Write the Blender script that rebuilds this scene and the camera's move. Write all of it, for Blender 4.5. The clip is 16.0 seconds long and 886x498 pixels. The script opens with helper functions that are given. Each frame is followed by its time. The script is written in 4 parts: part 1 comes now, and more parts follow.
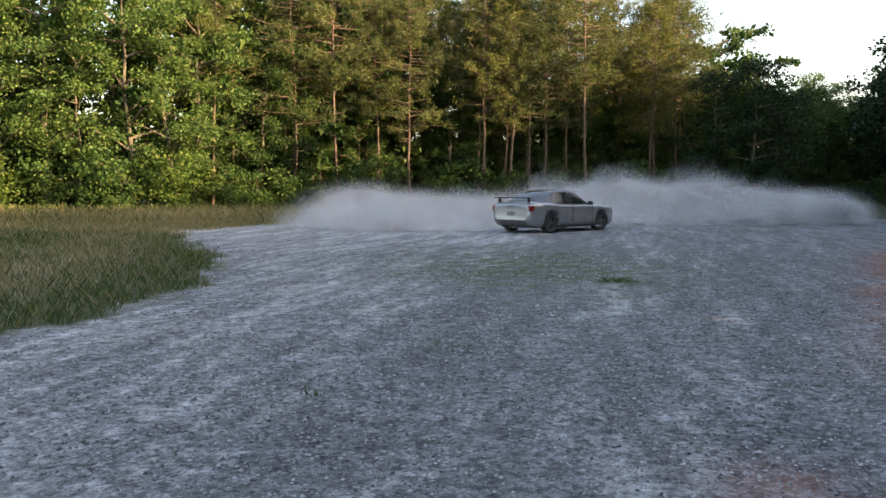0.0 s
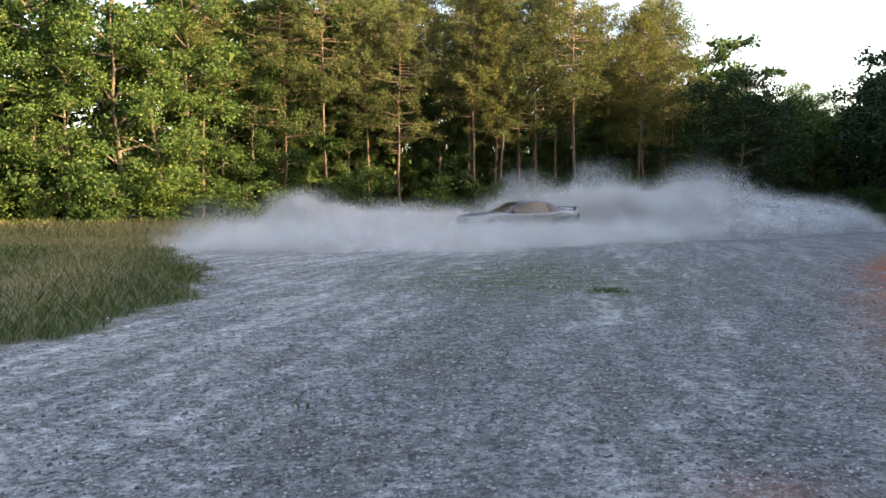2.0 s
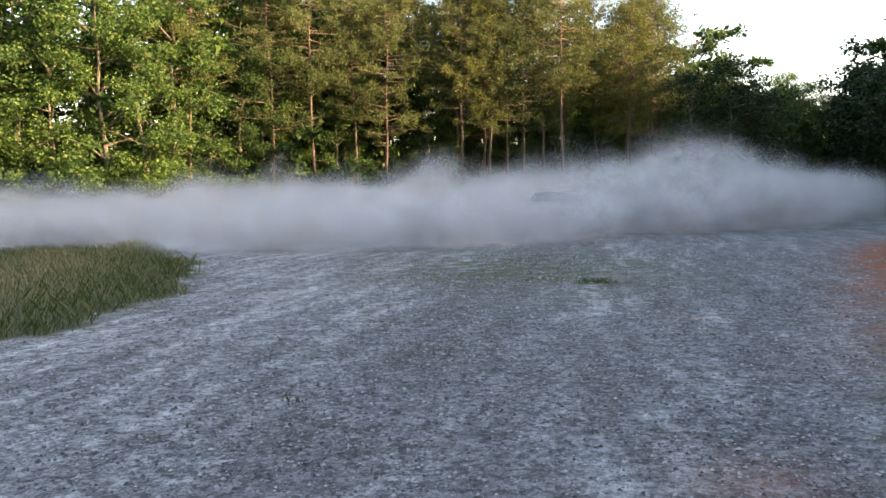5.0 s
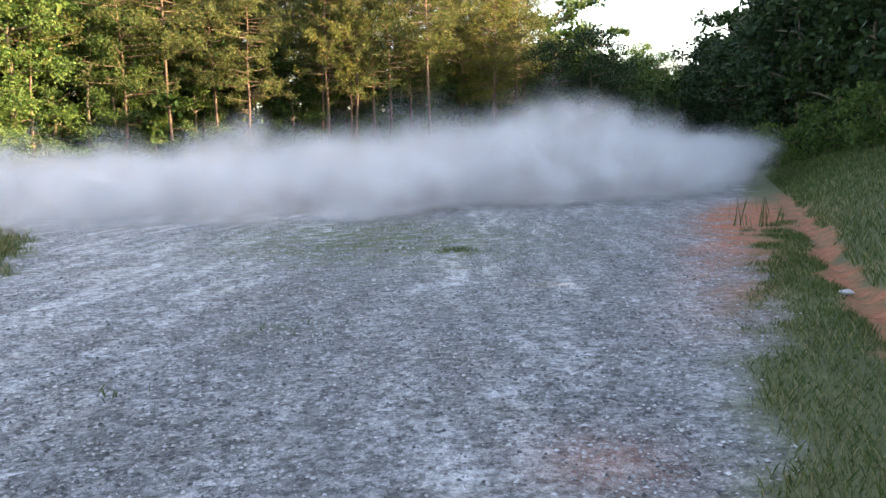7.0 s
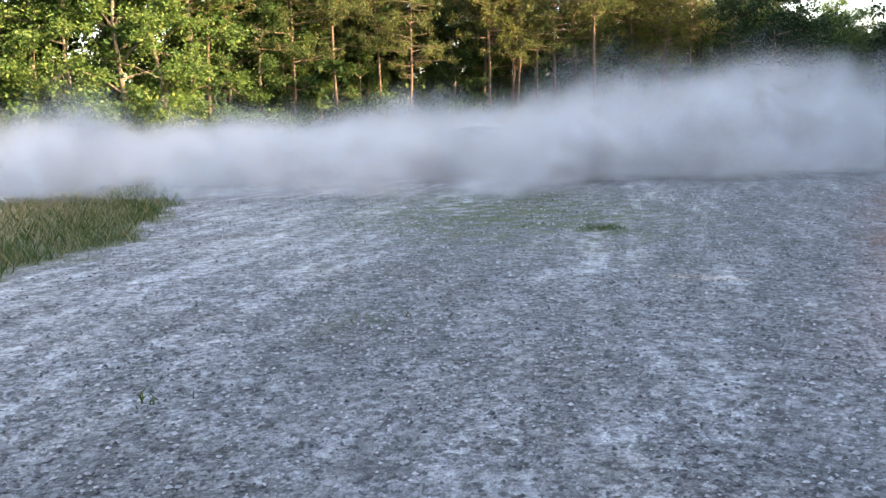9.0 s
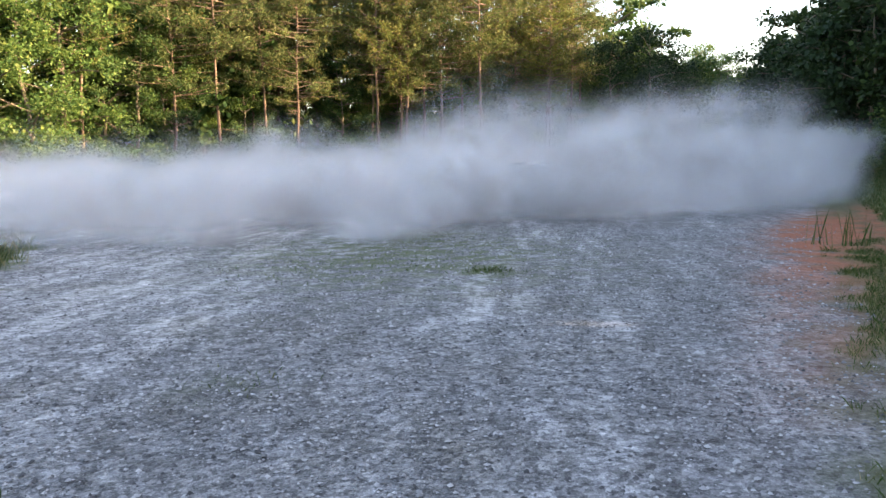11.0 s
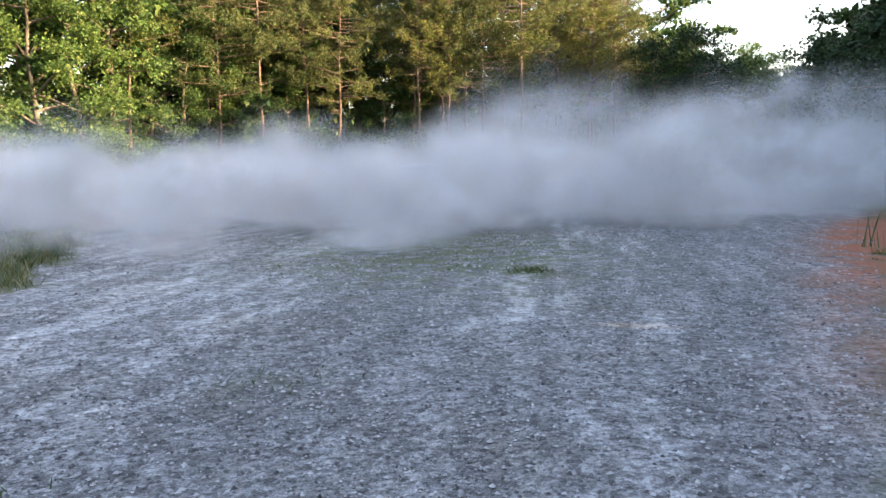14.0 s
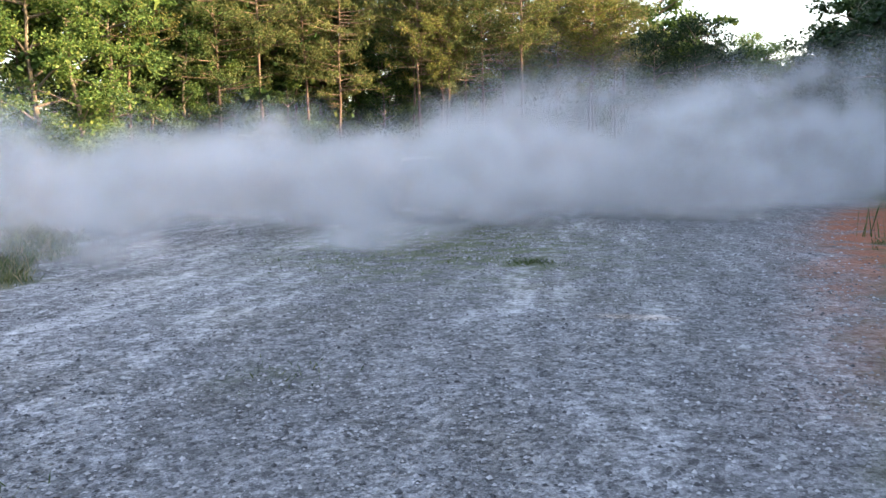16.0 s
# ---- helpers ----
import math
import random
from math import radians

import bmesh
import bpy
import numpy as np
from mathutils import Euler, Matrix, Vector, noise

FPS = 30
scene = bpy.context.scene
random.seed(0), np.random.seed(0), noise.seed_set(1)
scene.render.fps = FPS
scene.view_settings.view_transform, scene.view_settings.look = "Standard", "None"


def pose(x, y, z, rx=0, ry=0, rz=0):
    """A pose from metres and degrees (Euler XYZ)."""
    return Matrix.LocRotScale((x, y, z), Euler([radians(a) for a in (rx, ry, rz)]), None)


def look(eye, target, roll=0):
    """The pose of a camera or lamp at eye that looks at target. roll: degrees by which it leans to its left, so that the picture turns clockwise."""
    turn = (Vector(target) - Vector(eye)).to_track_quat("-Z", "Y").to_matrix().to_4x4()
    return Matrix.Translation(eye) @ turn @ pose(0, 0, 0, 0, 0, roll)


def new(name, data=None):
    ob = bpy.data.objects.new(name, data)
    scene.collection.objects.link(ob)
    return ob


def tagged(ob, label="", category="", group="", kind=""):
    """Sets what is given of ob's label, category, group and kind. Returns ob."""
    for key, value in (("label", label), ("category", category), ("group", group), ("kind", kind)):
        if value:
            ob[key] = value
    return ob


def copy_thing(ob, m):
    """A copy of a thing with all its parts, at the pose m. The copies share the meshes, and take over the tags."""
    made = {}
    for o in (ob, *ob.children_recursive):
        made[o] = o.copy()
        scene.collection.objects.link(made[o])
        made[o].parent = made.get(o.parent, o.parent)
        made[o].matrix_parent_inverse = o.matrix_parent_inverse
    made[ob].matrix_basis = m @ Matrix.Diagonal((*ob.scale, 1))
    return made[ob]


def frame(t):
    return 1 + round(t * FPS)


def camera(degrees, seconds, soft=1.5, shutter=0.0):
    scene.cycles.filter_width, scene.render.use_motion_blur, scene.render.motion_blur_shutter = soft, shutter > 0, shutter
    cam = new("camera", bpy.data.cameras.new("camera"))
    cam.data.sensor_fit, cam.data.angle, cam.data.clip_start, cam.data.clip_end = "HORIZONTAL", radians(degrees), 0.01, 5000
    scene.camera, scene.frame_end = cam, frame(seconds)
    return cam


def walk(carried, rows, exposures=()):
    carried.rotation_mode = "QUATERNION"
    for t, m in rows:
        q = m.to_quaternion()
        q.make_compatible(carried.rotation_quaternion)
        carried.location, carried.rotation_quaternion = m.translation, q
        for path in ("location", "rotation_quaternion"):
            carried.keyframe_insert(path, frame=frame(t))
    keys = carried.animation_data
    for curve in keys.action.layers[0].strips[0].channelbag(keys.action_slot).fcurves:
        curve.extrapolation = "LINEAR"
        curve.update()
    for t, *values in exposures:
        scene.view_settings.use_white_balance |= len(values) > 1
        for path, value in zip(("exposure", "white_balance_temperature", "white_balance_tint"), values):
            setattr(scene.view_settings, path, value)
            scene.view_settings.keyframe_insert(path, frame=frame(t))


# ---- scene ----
cam = camera(56.9, 16.0)
PATH = [
    (0, (0.159, 0.59, 1.469), (0.104, 2.584, 1.323), 0.2),
    (0.5, (0.163, 0.59, 1.466), (0.114, 2.584, 1.309), -0.5),
    (1, (0.162, 0.578, 1.468), (0.125, 2.572, 1.32), -0.6),
    (1.5, (0.159, 0.579, 1.47), (0.132, 2.574, 1.336), -0.4),
    (2, (0.158, 0.576, 1.47), (0.126, 2.572, 1.352), -0.2),
    (2.5, (0.158, 0.578, 1.472), (0.109, 2.574, 1.363), -0.3),
    (3, (0.155, 0.58, 1.469), (0.101, 2.576, 1.351), -0.5),
    (5.3, (0.165, 0.584, 1.472), (0.184, 2.579, 1.334), -0.7),
    (5.5, (0.179, 0.586, 1.471), (0.236, 2.58, 1.336), -0.8),
    (6, (0.241, 0.602, 1.463), (0.401, 2.589, 1.3), -0.7),
    (6.5, (0.336, 0.715, 1.449), (0.588, 2.687, 1.23), -0.6),
    (7, (0.406, 0.969, 1.464), (0.709, 2.934, 1.244), -1.1),
    (7.5, (0.544, 1.166, 1.476), (0.565, 3.156, 1.273), -0.3),
    (8, (0.657, 1.449, 1.461), (0.607, 3.434, 1.225), -0.2),
    (8.5, (0.773, 1.796, 1.458), (0.786, 3.778, 1.191), -0.8),
    (9, (0.887, 2.114, 1.461), (0.793, 4.09, 1.166), -0.8),
    (9.5, (0.931, 2.438, 1.468), (1.061, 4.418, 1.216), -1.3),
    (9.7, (0.96, 2.546, 1.482), (1.158, 4.524, 1.26), -1.3),
    (11.8, (1.013, 2.636, 1.508), (1.173, 4.619, 1.305), -0.2),
    (12, (1.004, 2.64, 1.504), (1.17, 4.624, 1.312), -0.1),
    (12.5, (1.002, 2.63, 1.508), (1.162, 4.615, 1.326), 0.1),
    (13, (1.001, 2.637, 1.508), (1.15, 4.623, 1.327), 0.1),
    (13.5, (0.993, 2.638, 1.502), (1.111, 4.624, 1.297), -0.0),
    (14, (0.993, 2.638, 1.503), (1.068, 4.626, 1.291), -0.4),
    (14.5, (0.995, 2.637, 1.506), (1.06, 4.626, 1.306), -0.6),
    (15, (1.006, 2.653, 1.497), (1.08, 4.64, 1.279), -0.8),
    (15.5, (1.014, 2.648, 1.495), (1.089, 4.634, 1.264), -0.8),
    (16, (1.02, 2.638, 1.5), (1.091, 4.623, 1.271), -0.8),
]
EXPOSURES = [(0.0, 1.92, 7900, 14), (1.0, 1.98, 7900, 14), (2.5, 2.2, 7900, 14), (5.0, 2.14, 7900, 14), (6.0, 2.06, 7900, 14), (6.5, 2.2, 7900, 15), (7.0, 2.72, 7800, 15), (9.0, 2.7, 7700, 15), (12.0, 2.55, 7600, 16), (16.0, 2.55, 7500, 16)]
walk(cam, [(t, look(eye, target, roll)) for t, eye, target, roll in PATH], EXPOSURES)

# ---- light ----
SUN_ELEV, SUN_AZ = 19.5, 105.0          # degrees; azimuth clockwise from +y
scene.cycles.transparent_max_bounces = 320
world = bpy.data.worlds.new("sky")
scene.world = world
world.use_nodes = True
wn = world.node_tree.nodes
sky = wn.new("ShaderNodeTexSky")
sky.sky_type, sky.sun_disc = "NISHITA", False
sky.sun_elevation, sky.sun_rotation = radians(SUN_ELEV), radians(SUN_AZ)
sky.air_density, sky.dust_density, sky.ozone_density = 1.0, 2.5, 1.0
world.node_tree.links.new(sky.outputs[0], wn["Background"].inputs[0])
wn["Background"].inputs[1].default_value = 0.15
sun_data = bpy.data.lights.new("sun", "SUN")
sun_data.energy, sun_data.angle, sun_data.color = 4.7, radians(0.6), (1.0, 0.80, 0.52)
sun = new("sun", sun_data)
sun.matrix_basis = look((60, -10, 40), (60 - 50 * math.sin(radians(SUN_AZ)), -10 - 50 * math.cos(radians(SUN_AZ)), 40 - 50 * math.tan(radians(SUN_ELEV))))

# ---- materials ----


def material(name, rough=0.8, metal=0.0):
    m = bpy.data.materials.new(name)
    m.use_nodes = True
    b = m.node_tree.nodes["Principled BSDF"]
    b.inputs["Roughness"].default_value, b.inputs["Metallic"].default_value = rough, metal
    return m, m.node_tree.nodes, m.node_tree.links, b


def node(nodes, kind, **sets):
    n = nodes.new("ShaderNode" + kind)
    for key, value in sets.items():
        if key in ("operation", "data_type", "blend_type", "noise_dimensions", "feature"):
            setattr(n, key, value)
        else:
            n.inputs[key.replace("_", " ")].default_value = value
    return n


def ramp(nodes, stops):
    r = nodes.new("ShaderNodeValToRGB")
    e = r.color_ramp.elements
    while len(e) < len(stops):
        e.new(0.5)
    for el, (p, c) in zip(e, stops):
        el.position, el.color = p, (*c, 1)
    return r


def mixed(nodes, links, fac, a, b, blend="MIX"):
    m = nodes.new("ShaderNodeMix")
    m.data_type, m.blend_type = "RGBA", blend
    for sock, v in ((m.inputs[0], fac), (m.inputs[6], a), (m.inputs[7], b)):
        if isinstance(v, (int, float)):
            sock.default_value = v
        elif isinstance(v, tuple):
            sock.default_value = (*v, 1)
        else:
            links.new(v, sock)
    return m.outputs[2]


def leaf_material(name, dark, light, warm, through_light=0.35, rough=0.55):
    m, n, l, b = material(name, rough)
    geo = n.new("ShaderNodeNewGeometry")
    obj = n.new("ShaderNodeObjectInfo")
    b.inputs["Specular IOR Level"].default_value = 0.15
    r = ramp(n, [(0.0, dark), (0.55, light), (1.0, warm)])
    l.new(geo.outputs["Random Per Island"], r.inputs[0])
    tone = ramp(n, [(0.0, (0.7, 0.78, 0.75)), (0.5, (1, 1, 1)), (1.0, (1.2, 1.08, 0.8))])
    l.new(obj.outputs["Random"], tone.inputs[0])
    col = mixed(n, l, 1.0, r.outputs[0], tone.outputs[0], "MULTIPLY")
    l.new(col, b.inputs["Base Color"])
    tr = n.new("ShaderNodeBsdfTranslucent")
    l.new(col, tr.inputs[0])
    mix = n.new("ShaderNodeMixShader")
    mix.inputs[0].default_value = through_light
    l.new(b.outputs[0], mix.inputs[1])
    l.new(tr.outputs[0], mix.inputs[2])
    l.new(mix.outputs[0], n["Material Output"].inputs[0])
    return m


def bark_material(name, a, b_col):
    m, n, l, b = material(name, 0.9)
    tex = n.new("ShaderNodeTexCoord")
    mp = n.new("ShaderNodeMapping")
    mp.inputs["Scale"].default_value = (6, 6, 1.2)
    l.new(tex.outputs["Object"], mp.inputs[0])
    t = node(n, "TexNoise", Scale=2.5, Detail=6.0)
    l.new(mp.outputs[0], t.inputs[0])
    r = ramp(n, [(0.3, a), (0.7, b_col)])
    l.new(t.outputs[0], r.inputs[0])
    l.new(r.outputs[0], b.inputs["Base Color"])
    bump = node(n, "Bump", Strength=0.8, Distance=0.03)
    l.new(t.outputs[0], bump.inputs["Height"])
    l.new(bump.outputs[0], b.inputs["Normal"])
    return m


LEAF = leaf_material("broad_leaf", (0.034, 0.075, 0.024), (0.075, 0.14, 0.038), (0.145, 0.185, 0.055), 0.4)
# LEAF in two tones: sunlight brightened into one, shade darkened into the other
LEAF_SUN_TONE = leaf_material("sun_tone_broad_leaf", (0.046, 0.098, 0.031), (0.112, 0.19, 0.05), (0.205, 0.238, 0.076), 0.45)
LEAF_SHADE_TONE = leaf_material("shade_tone_broad_leaf", (0.024, 0.056, 0.02), (0.05, 0.10, 0.03), (0.10, 0.135, 0.042), 0.35)
# bank trees' side turned from the sun, its shade darkened into the leaf colour
LEAF_DEEP_SHADE = leaf_material("deep_shade_leaf", (0.013, 0.030, 0.014), (0.022, 0.048, 0.019), (0.036, 0.066, 0.024), 0.15)
NEEDLE = leaf_material("pine_needles", (0.056, 0.09, 0.031), (0.105, 0.135, 0.046), (0.185, 0.158, 0.064), 0.4)
GRASS = leaf_material("grass_blades", (0.03, 0.066, 0.014), (0.06, 0.106, 0.026), (0.15, 0.145, 0.055), 0.3, 0.6)
GRASS_DRY = leaf_material("dry_grass_blades", (0.16, 0.15, 0.06), (0.27, 0.22, 0.11), (0.38, 0.30, 0.17), 0.3, 0.6)
BARK_PINE = bark_material("pine_bark", (0.06, 0.045, 0.038), (0.19, 0.12, 0.085))
BARK = bark_material("grey_bark", (0.07, 0.055, 0.04), (0.2, 0.16, 0.12))


def ground_material():
    m, n, l, b = material("ground_cover", 0.95)
    tex = n.new("ShaderNodeTexCoord")
    pos = tex.outputs["Object"]
    masks = {}
    for key in ("gravel", "clay", "pale", "moss", "straw"):
        a = n.new("ShaderNodeAttribute")
        a.attribute_name = key
        masks[key] = a.outputs["Fac"]
    fine = node(n, "TexVoronoi", Scale=75.0)
    mid = node(n, "TexVoronoi", Scale=30.0)
    big = node(n, "TexNoise", Scale=0.55, Detail=8.0, Roughness=0.7)
    grit = node(n, "TexNoise", Scale=9.0, Detail=10.0, Roughness=0.75)
    coarse = node(n, "TexVoronoi", Scale=15.0)
    clod = node(n, "TexNoise", Scale=4.5, Detail=8.0, Roughness=0.8)
    for t in (fine, mid, big, grit, coarse, clod):
        l.new(pos, t.inputs["Vector"])
    chips = ramp(n, [(0.12, (0.035, 0.036, 0.039)), (0.36, (0.15, 0.152, 0.158)), (0.6, (0.33, 0.332, 0.34)), (0.9, (0.62, 0.62, 0.62))])
    l.new(mixed(n, l, 0.3, mixed(n, l, 0.55, fine.outputs["Color"], mid.outputs["Color"]), coarse.outputs["Color"]), chips.inputs[0])
    powder = ramp(n, [(0.25, (0.30, 0.30, 0.31)), (0.75, (0.56, 0.555, 0.555))])
    l.new(grit.outputs[0], powder.inputs[0])
    # where fine stone powder covers the chips
    cover = node(n, "Math", operation="MULTIPLY_ADD")
    l.new(grit.outputs[0], cover.inputs[0])
    cover.inputs[1].default_value = 4.0
    cover.inputs[2].default_value = -2.35
    add = node(n, "Math", operation="ADD")
    l.new(cover.outputs[0], add.inputs[0])
    l.new(masks["pale"], add.inputs[1])
    add.use_clamp = True
    stone = mixed(n, l, add.outputs[0], chips.outputs[0], powder.outputs[0])
    worn = n.new("ShaderNodeMapRange")
    worn.inputs[1].default_value, worn.inputs[2].default_value = -0.6, 0.8
    worn.inputs[3].default_value, worn.inputs[4].default_value = 0.62, 1.12
    l.new(masks["pale"], worn.inputs[0])
    stone = mixed(n, l, 1.0, stone, worn.outputs[0], "MULTIPLY")
    dirt = ramp(n, [(0.3, (0.80, 0.76, 0.70)), (0.5, (1, 1, 1)), (0.72, (1.05, 1.055, 1.08))])
    l.new(big.outputs[0], dirt.inputs[0])
    stone = mixed(n, l, 1.0, stone, dirt.outputs[0], "MULTIPLY")
    clods = ramp(n, [(0.36, (0.45, 0.44, 0.42)), (0.5, (0.98, 0.98, 0.98)), (0.66, (1.35, 1.36, 1.4))])
    l.new(clod.outputs[0], clods.inputs[0])
    stone = mixed(n, l, 1.0, stone, clods.outputs[0], "MULTIPLY")
    green = ramp(n, [(0.3, (0.05, 0.075, 0.03)), (0.7, (0.14, 0.15, 0.075))])
    l.new(grit.outputs[0], green.inputs[0])
    stone = mixed(n, l, masks["moss"], stone, green.outputs[0])
    soil = ramp(n, [(0.3, (0.035, 0.05, 0.018)), (0.5, (0.072, 0.085, 0.032)), (0.72, (0.18, 0.16, 0.08))])
    l.new(mixed(n, l, 0.5, big.outputs[0], grit.outputs[0]), soil.inputs[0])
    clay = ramp(n, [(0.3, (0.17, 0.052, 0.026)), (0.52, (0.34, 0.108, 0.048)), (0.75, (0.48, 0.23, 0.14))])
    l.new(grit.outputs[0], clay.inputs[0])
    hay = ramp(n, [(0.3, (0.22, 0.18, 0.09)), (0.7, (0.42, 0.35, 0.21))])
    l.new(grit.outputs[0], hay.inputs[0])
    turf = mixed(n, l, masks["straw"], soil.outputs[0], hay.outputs[0])
    col = mixed(n, l, masks["gravel"], turf, stone)
    col = mixed(n, l, masks["clay"], col, clay.outputs[0])
    l.new(col, b.inputs["Base Color"])
    bump = node(n, "Bump", Strength=0.9, Distance=0.02)
    l.new(mixed(n, l, 0.5, fine.outputs["Distance"], grit.outputs[0]), bump.inputs["Height"])
    l.new(bump.outputs[0], b.inputs["Normal"])
    return m


def stone_material():
    m, n, l, b = material("gravel_chips", 0.9)
    geo = n.new("ShaderNodeNewGeometry")
    r = ramp(n, [(0.0, (0.045, 0.046, 0.05)), (0.4, (0.15, 0.151, 0.158)), (0.8, (0.30, 0.30, 0.31)), (1.0, (0.44, 0.44, 0.45))])
    l.new(geo.outputs["Random Per Island"], r.inputs[0])
    l.new(r.outputs[0], b.inputs["Base Color"])
    return m


def dust_material(name, density):
    """Soft flecks of hanging stone dust: each fleck thins out towards its rim."""
    m = bpy.data.materials.new(name)
    m.use_nodes = True
    n, l = m.node_tree.nodes, m.node_tree.links
    n.remove(n["Principled BSDF"])
    uv = n.new("ShaderNodeTexCoord")
    length = n.new("ShaderNodeVectorMath")
    length.operation = "LENGTH"
    shift = n.new("ShaderNodeVectorMath")
    shift.operation = "SUBTRACT"
    shift.inputs[1].default_value = (0.5, 0.5, 0)
    l.new(uv.outputs["UV"], shift.inputs[0])
    l.new(shift.outputs[0], length.inputs[0])
    fall = n.new("ShaderNodeMapRange")
    fall.interpolation_type = "SMOOTHERSTEP"
    fall.inputs[1].default_value, fall.inputs[2].default_value = 0.5, 0.0
    fall.inputs[3].default_value, fall.inputs[4].default_value = 0.0, 1.0
    l.new(length.outputs["Value"], fall.inputs[0])
    wisp = node(n, "TexNoise", Scale=1.3, Detail=2.0, Roughness=0.5)
    l.new(uv.outputs["Object"], wisp.inputs["Vector"])
    grain = n.new("ShaderNodeMapRange")
    grain.inputs[1].default_value, grain.inputs[2].default_value = 0.3, 0.65
    grain.inputs[3].default_value, grain.inputs[4].default_value = 0.3, 1.0
    l.new(wisp.outputs[0], grain.inputs[0])
    alpha = node(n, "Math", operation="MULTIPLY")
    l.new(fall.outputs[0], alpha.inputs[0])
    l.new(grain.outputs[0], alpha.inputs[1])
    thin = node(n, "Math", operation="MULTIPLY")
    l.new(alpha.outputs[0], thin.inputs[0])
    thin.inputs[1].default_value = density
    # grains scatter the light of the whole sky, on either side of a fleck
    up, down = n.new("ShaderNodeCombineXYZ"), n.new("ShaderNodeCombineXYZ")
    up.inputs[2].default_value, down.inputs[2].default_value = 1.0, -1.0
    dif = n.new("ShaderNodeBsdfDiffuse")
    tra = n.new("ShaderNodeBsdfTranslucent")
    for s in (dif, tra):
        s.inputs[0].default_value = DUST_COLOUR
    l.new(up.outputs[0], dif.inputs["Normal"])
    l.new(down.outputs[0], tra.inputs["Normal"])
    both = n.new("ShaderNodeAddShader")
    l.new(dif.outputs[0], both.inputs[0])
    l.new(tra.outputs[0], both.inputs[1])
    clear = n.new("ShaderNodeBsdfTransparent")
    mix = n.new("ShaderNodeMixShader")
    l.new(thin.outputs[0], mix.inputs[0])
    l.new(clear.outputs[0], mix.inputs[1])
    l.new(both.outputs[0], mix.inputs[2])
    l.new(mix.outputs[0], n["Material Output"].inputs[0])
    return m


DUST_ALPHA = 0.14
DUST_COLOUR = (0.56, 0.555, 0.55, 1)
GROUND, CHIPS = ground_material(), stone_material()
DUST, DUST_FRESH = dust_material("hanging_dust", DUST_ALPHA), dust_material("fresh_dust", 0.10)

# ---- helpers for building ----


def mesh_of(name, verts, faces, mat, smooth=False):
    me = bpy.data.meshes.new(name)
    me.from_pydata([tuple(v) for v in verts], [], [tuple(f) for f in faces])
    me.materials.append(mat)
    if smooth:
        me.polygons.foreach_set("use_smooth", [True] * len(me.polygons))
    me.update()
    return me


def quads_mesh(name, corners, mat, uv=False):
    """corners: array (n, 4, 3) of loose quads."""
    n = len(corners)
    me = bpy.data.meshes.new(name)
    me.vertices.add(4 * n)
    me.vertices.foreach_set("co", np.ascontiguousarray(corners, dtype=np.float32).ravel())
    me.loops.add(4 * n)
    me.loops.foreach_set("vertex_index", np.arange(4 * n, dtype=np.int32))
    me.polygons.add(n)
    me.polygons.foreach_set("loop_start", np.arange(0, 4 * n, 4, dtype=np.int32))
    me.update(calc_edges=True)
    if uv:
        layer = me.uv_layers.new(name="fleck")
        layer.data.foreach_set("uv", np.tile(np.array([0, 0, 1, 0, 1, 1, 0, 1], dtype=np.float32), n))
    me.materials.append(mat)
    return me


def tube(path, radii, sides=7):
    """Verts and faces of a tapered tube along a path of points."""
    verts, faces = [], []
    up = Vector((0.3, 0.2, 0.93))
    for i, (p, r) in enumerate(zip(path, radii)):
        p = Vector(p)
        q = Vector(path[min(i + 1, len(path) - 1)]) - Vector(path[max(i - 1, 0)])
        q.normalize()
        a = q.cross(Vector((1, 0, 0)) if abs(q.x) < 0.8 else Vector((0, 1, 0))).normalized()
        b = q.cross(a)
        for k in range(sides):
            w = 2 * math.pi * k / sides
            verts.append(p + float(r) * (math.cos(w) * a + math.sin(w) * b))
        if i:
            for k in range(sides):
                o, s = (i - 1) * sides, i * sides
                faces.append((o + k, o + (k + 1) % sides, s + (k + 1) % sides, s + k))
    return verts, faces


def join(pieces):
    verts, faces = [], []
    for v, f in pieces:
        o = len(verts)
        verts += list(v)
        faces += [tuple(i + o for i in q) for q in f]
    return verts, faces


def frames_of(rng, n, flat=0.0):
    """Random pairs of unit vectors at right angles; flat draws the first ones level."""
    a = rng.normal(size=(n, 3))
    a[:, 2] *= 1 - flat
    a /= np.linalg.norm(a, axis=1)[:, None]
    b = rng.normal(size=(n, 3))
    b -= (a * b).sum(1)[:, None] * a
    b /= np.linalg.norm(b, axis=1)[:, None]
    return a, b


def leaves(rng, centres, spread, each, size, narrow=0.6, flat=0.3):
    """Loose diamond-shaped leaves in clumps round the centres."""
    n = len(centres) * each
    c = np.repeat(centres, each, axis=0) + rng.normal(size=(n, 3)) * np.repeat(spread, each)[:, None] * np.array([1, 1, 0.7])
    a, b = frames_of(rng, n, flat)
    s = size * rng.uniform(0.6, 1.35, n)[:, None]
    tip, side = a * s, b * s * narrow * 0.5
    return np.stack([c, c + tip * 0.5 + side, c + tip, c + tip * 0.5 - side], axis=1)


# ---- trees ----


def tree_thing(name, trunk, crown_corners, bark, leaf, label, category, group):
    top = tagged(new(name), label, category, group)
    v, f = trunk
    t = new("trunk", mesh_of("trunk", v, f, bark, True))
    c = new("crown", quads_mesh("crown", crown_corners, leaf))
    t.parent = c.parent = top
    return top


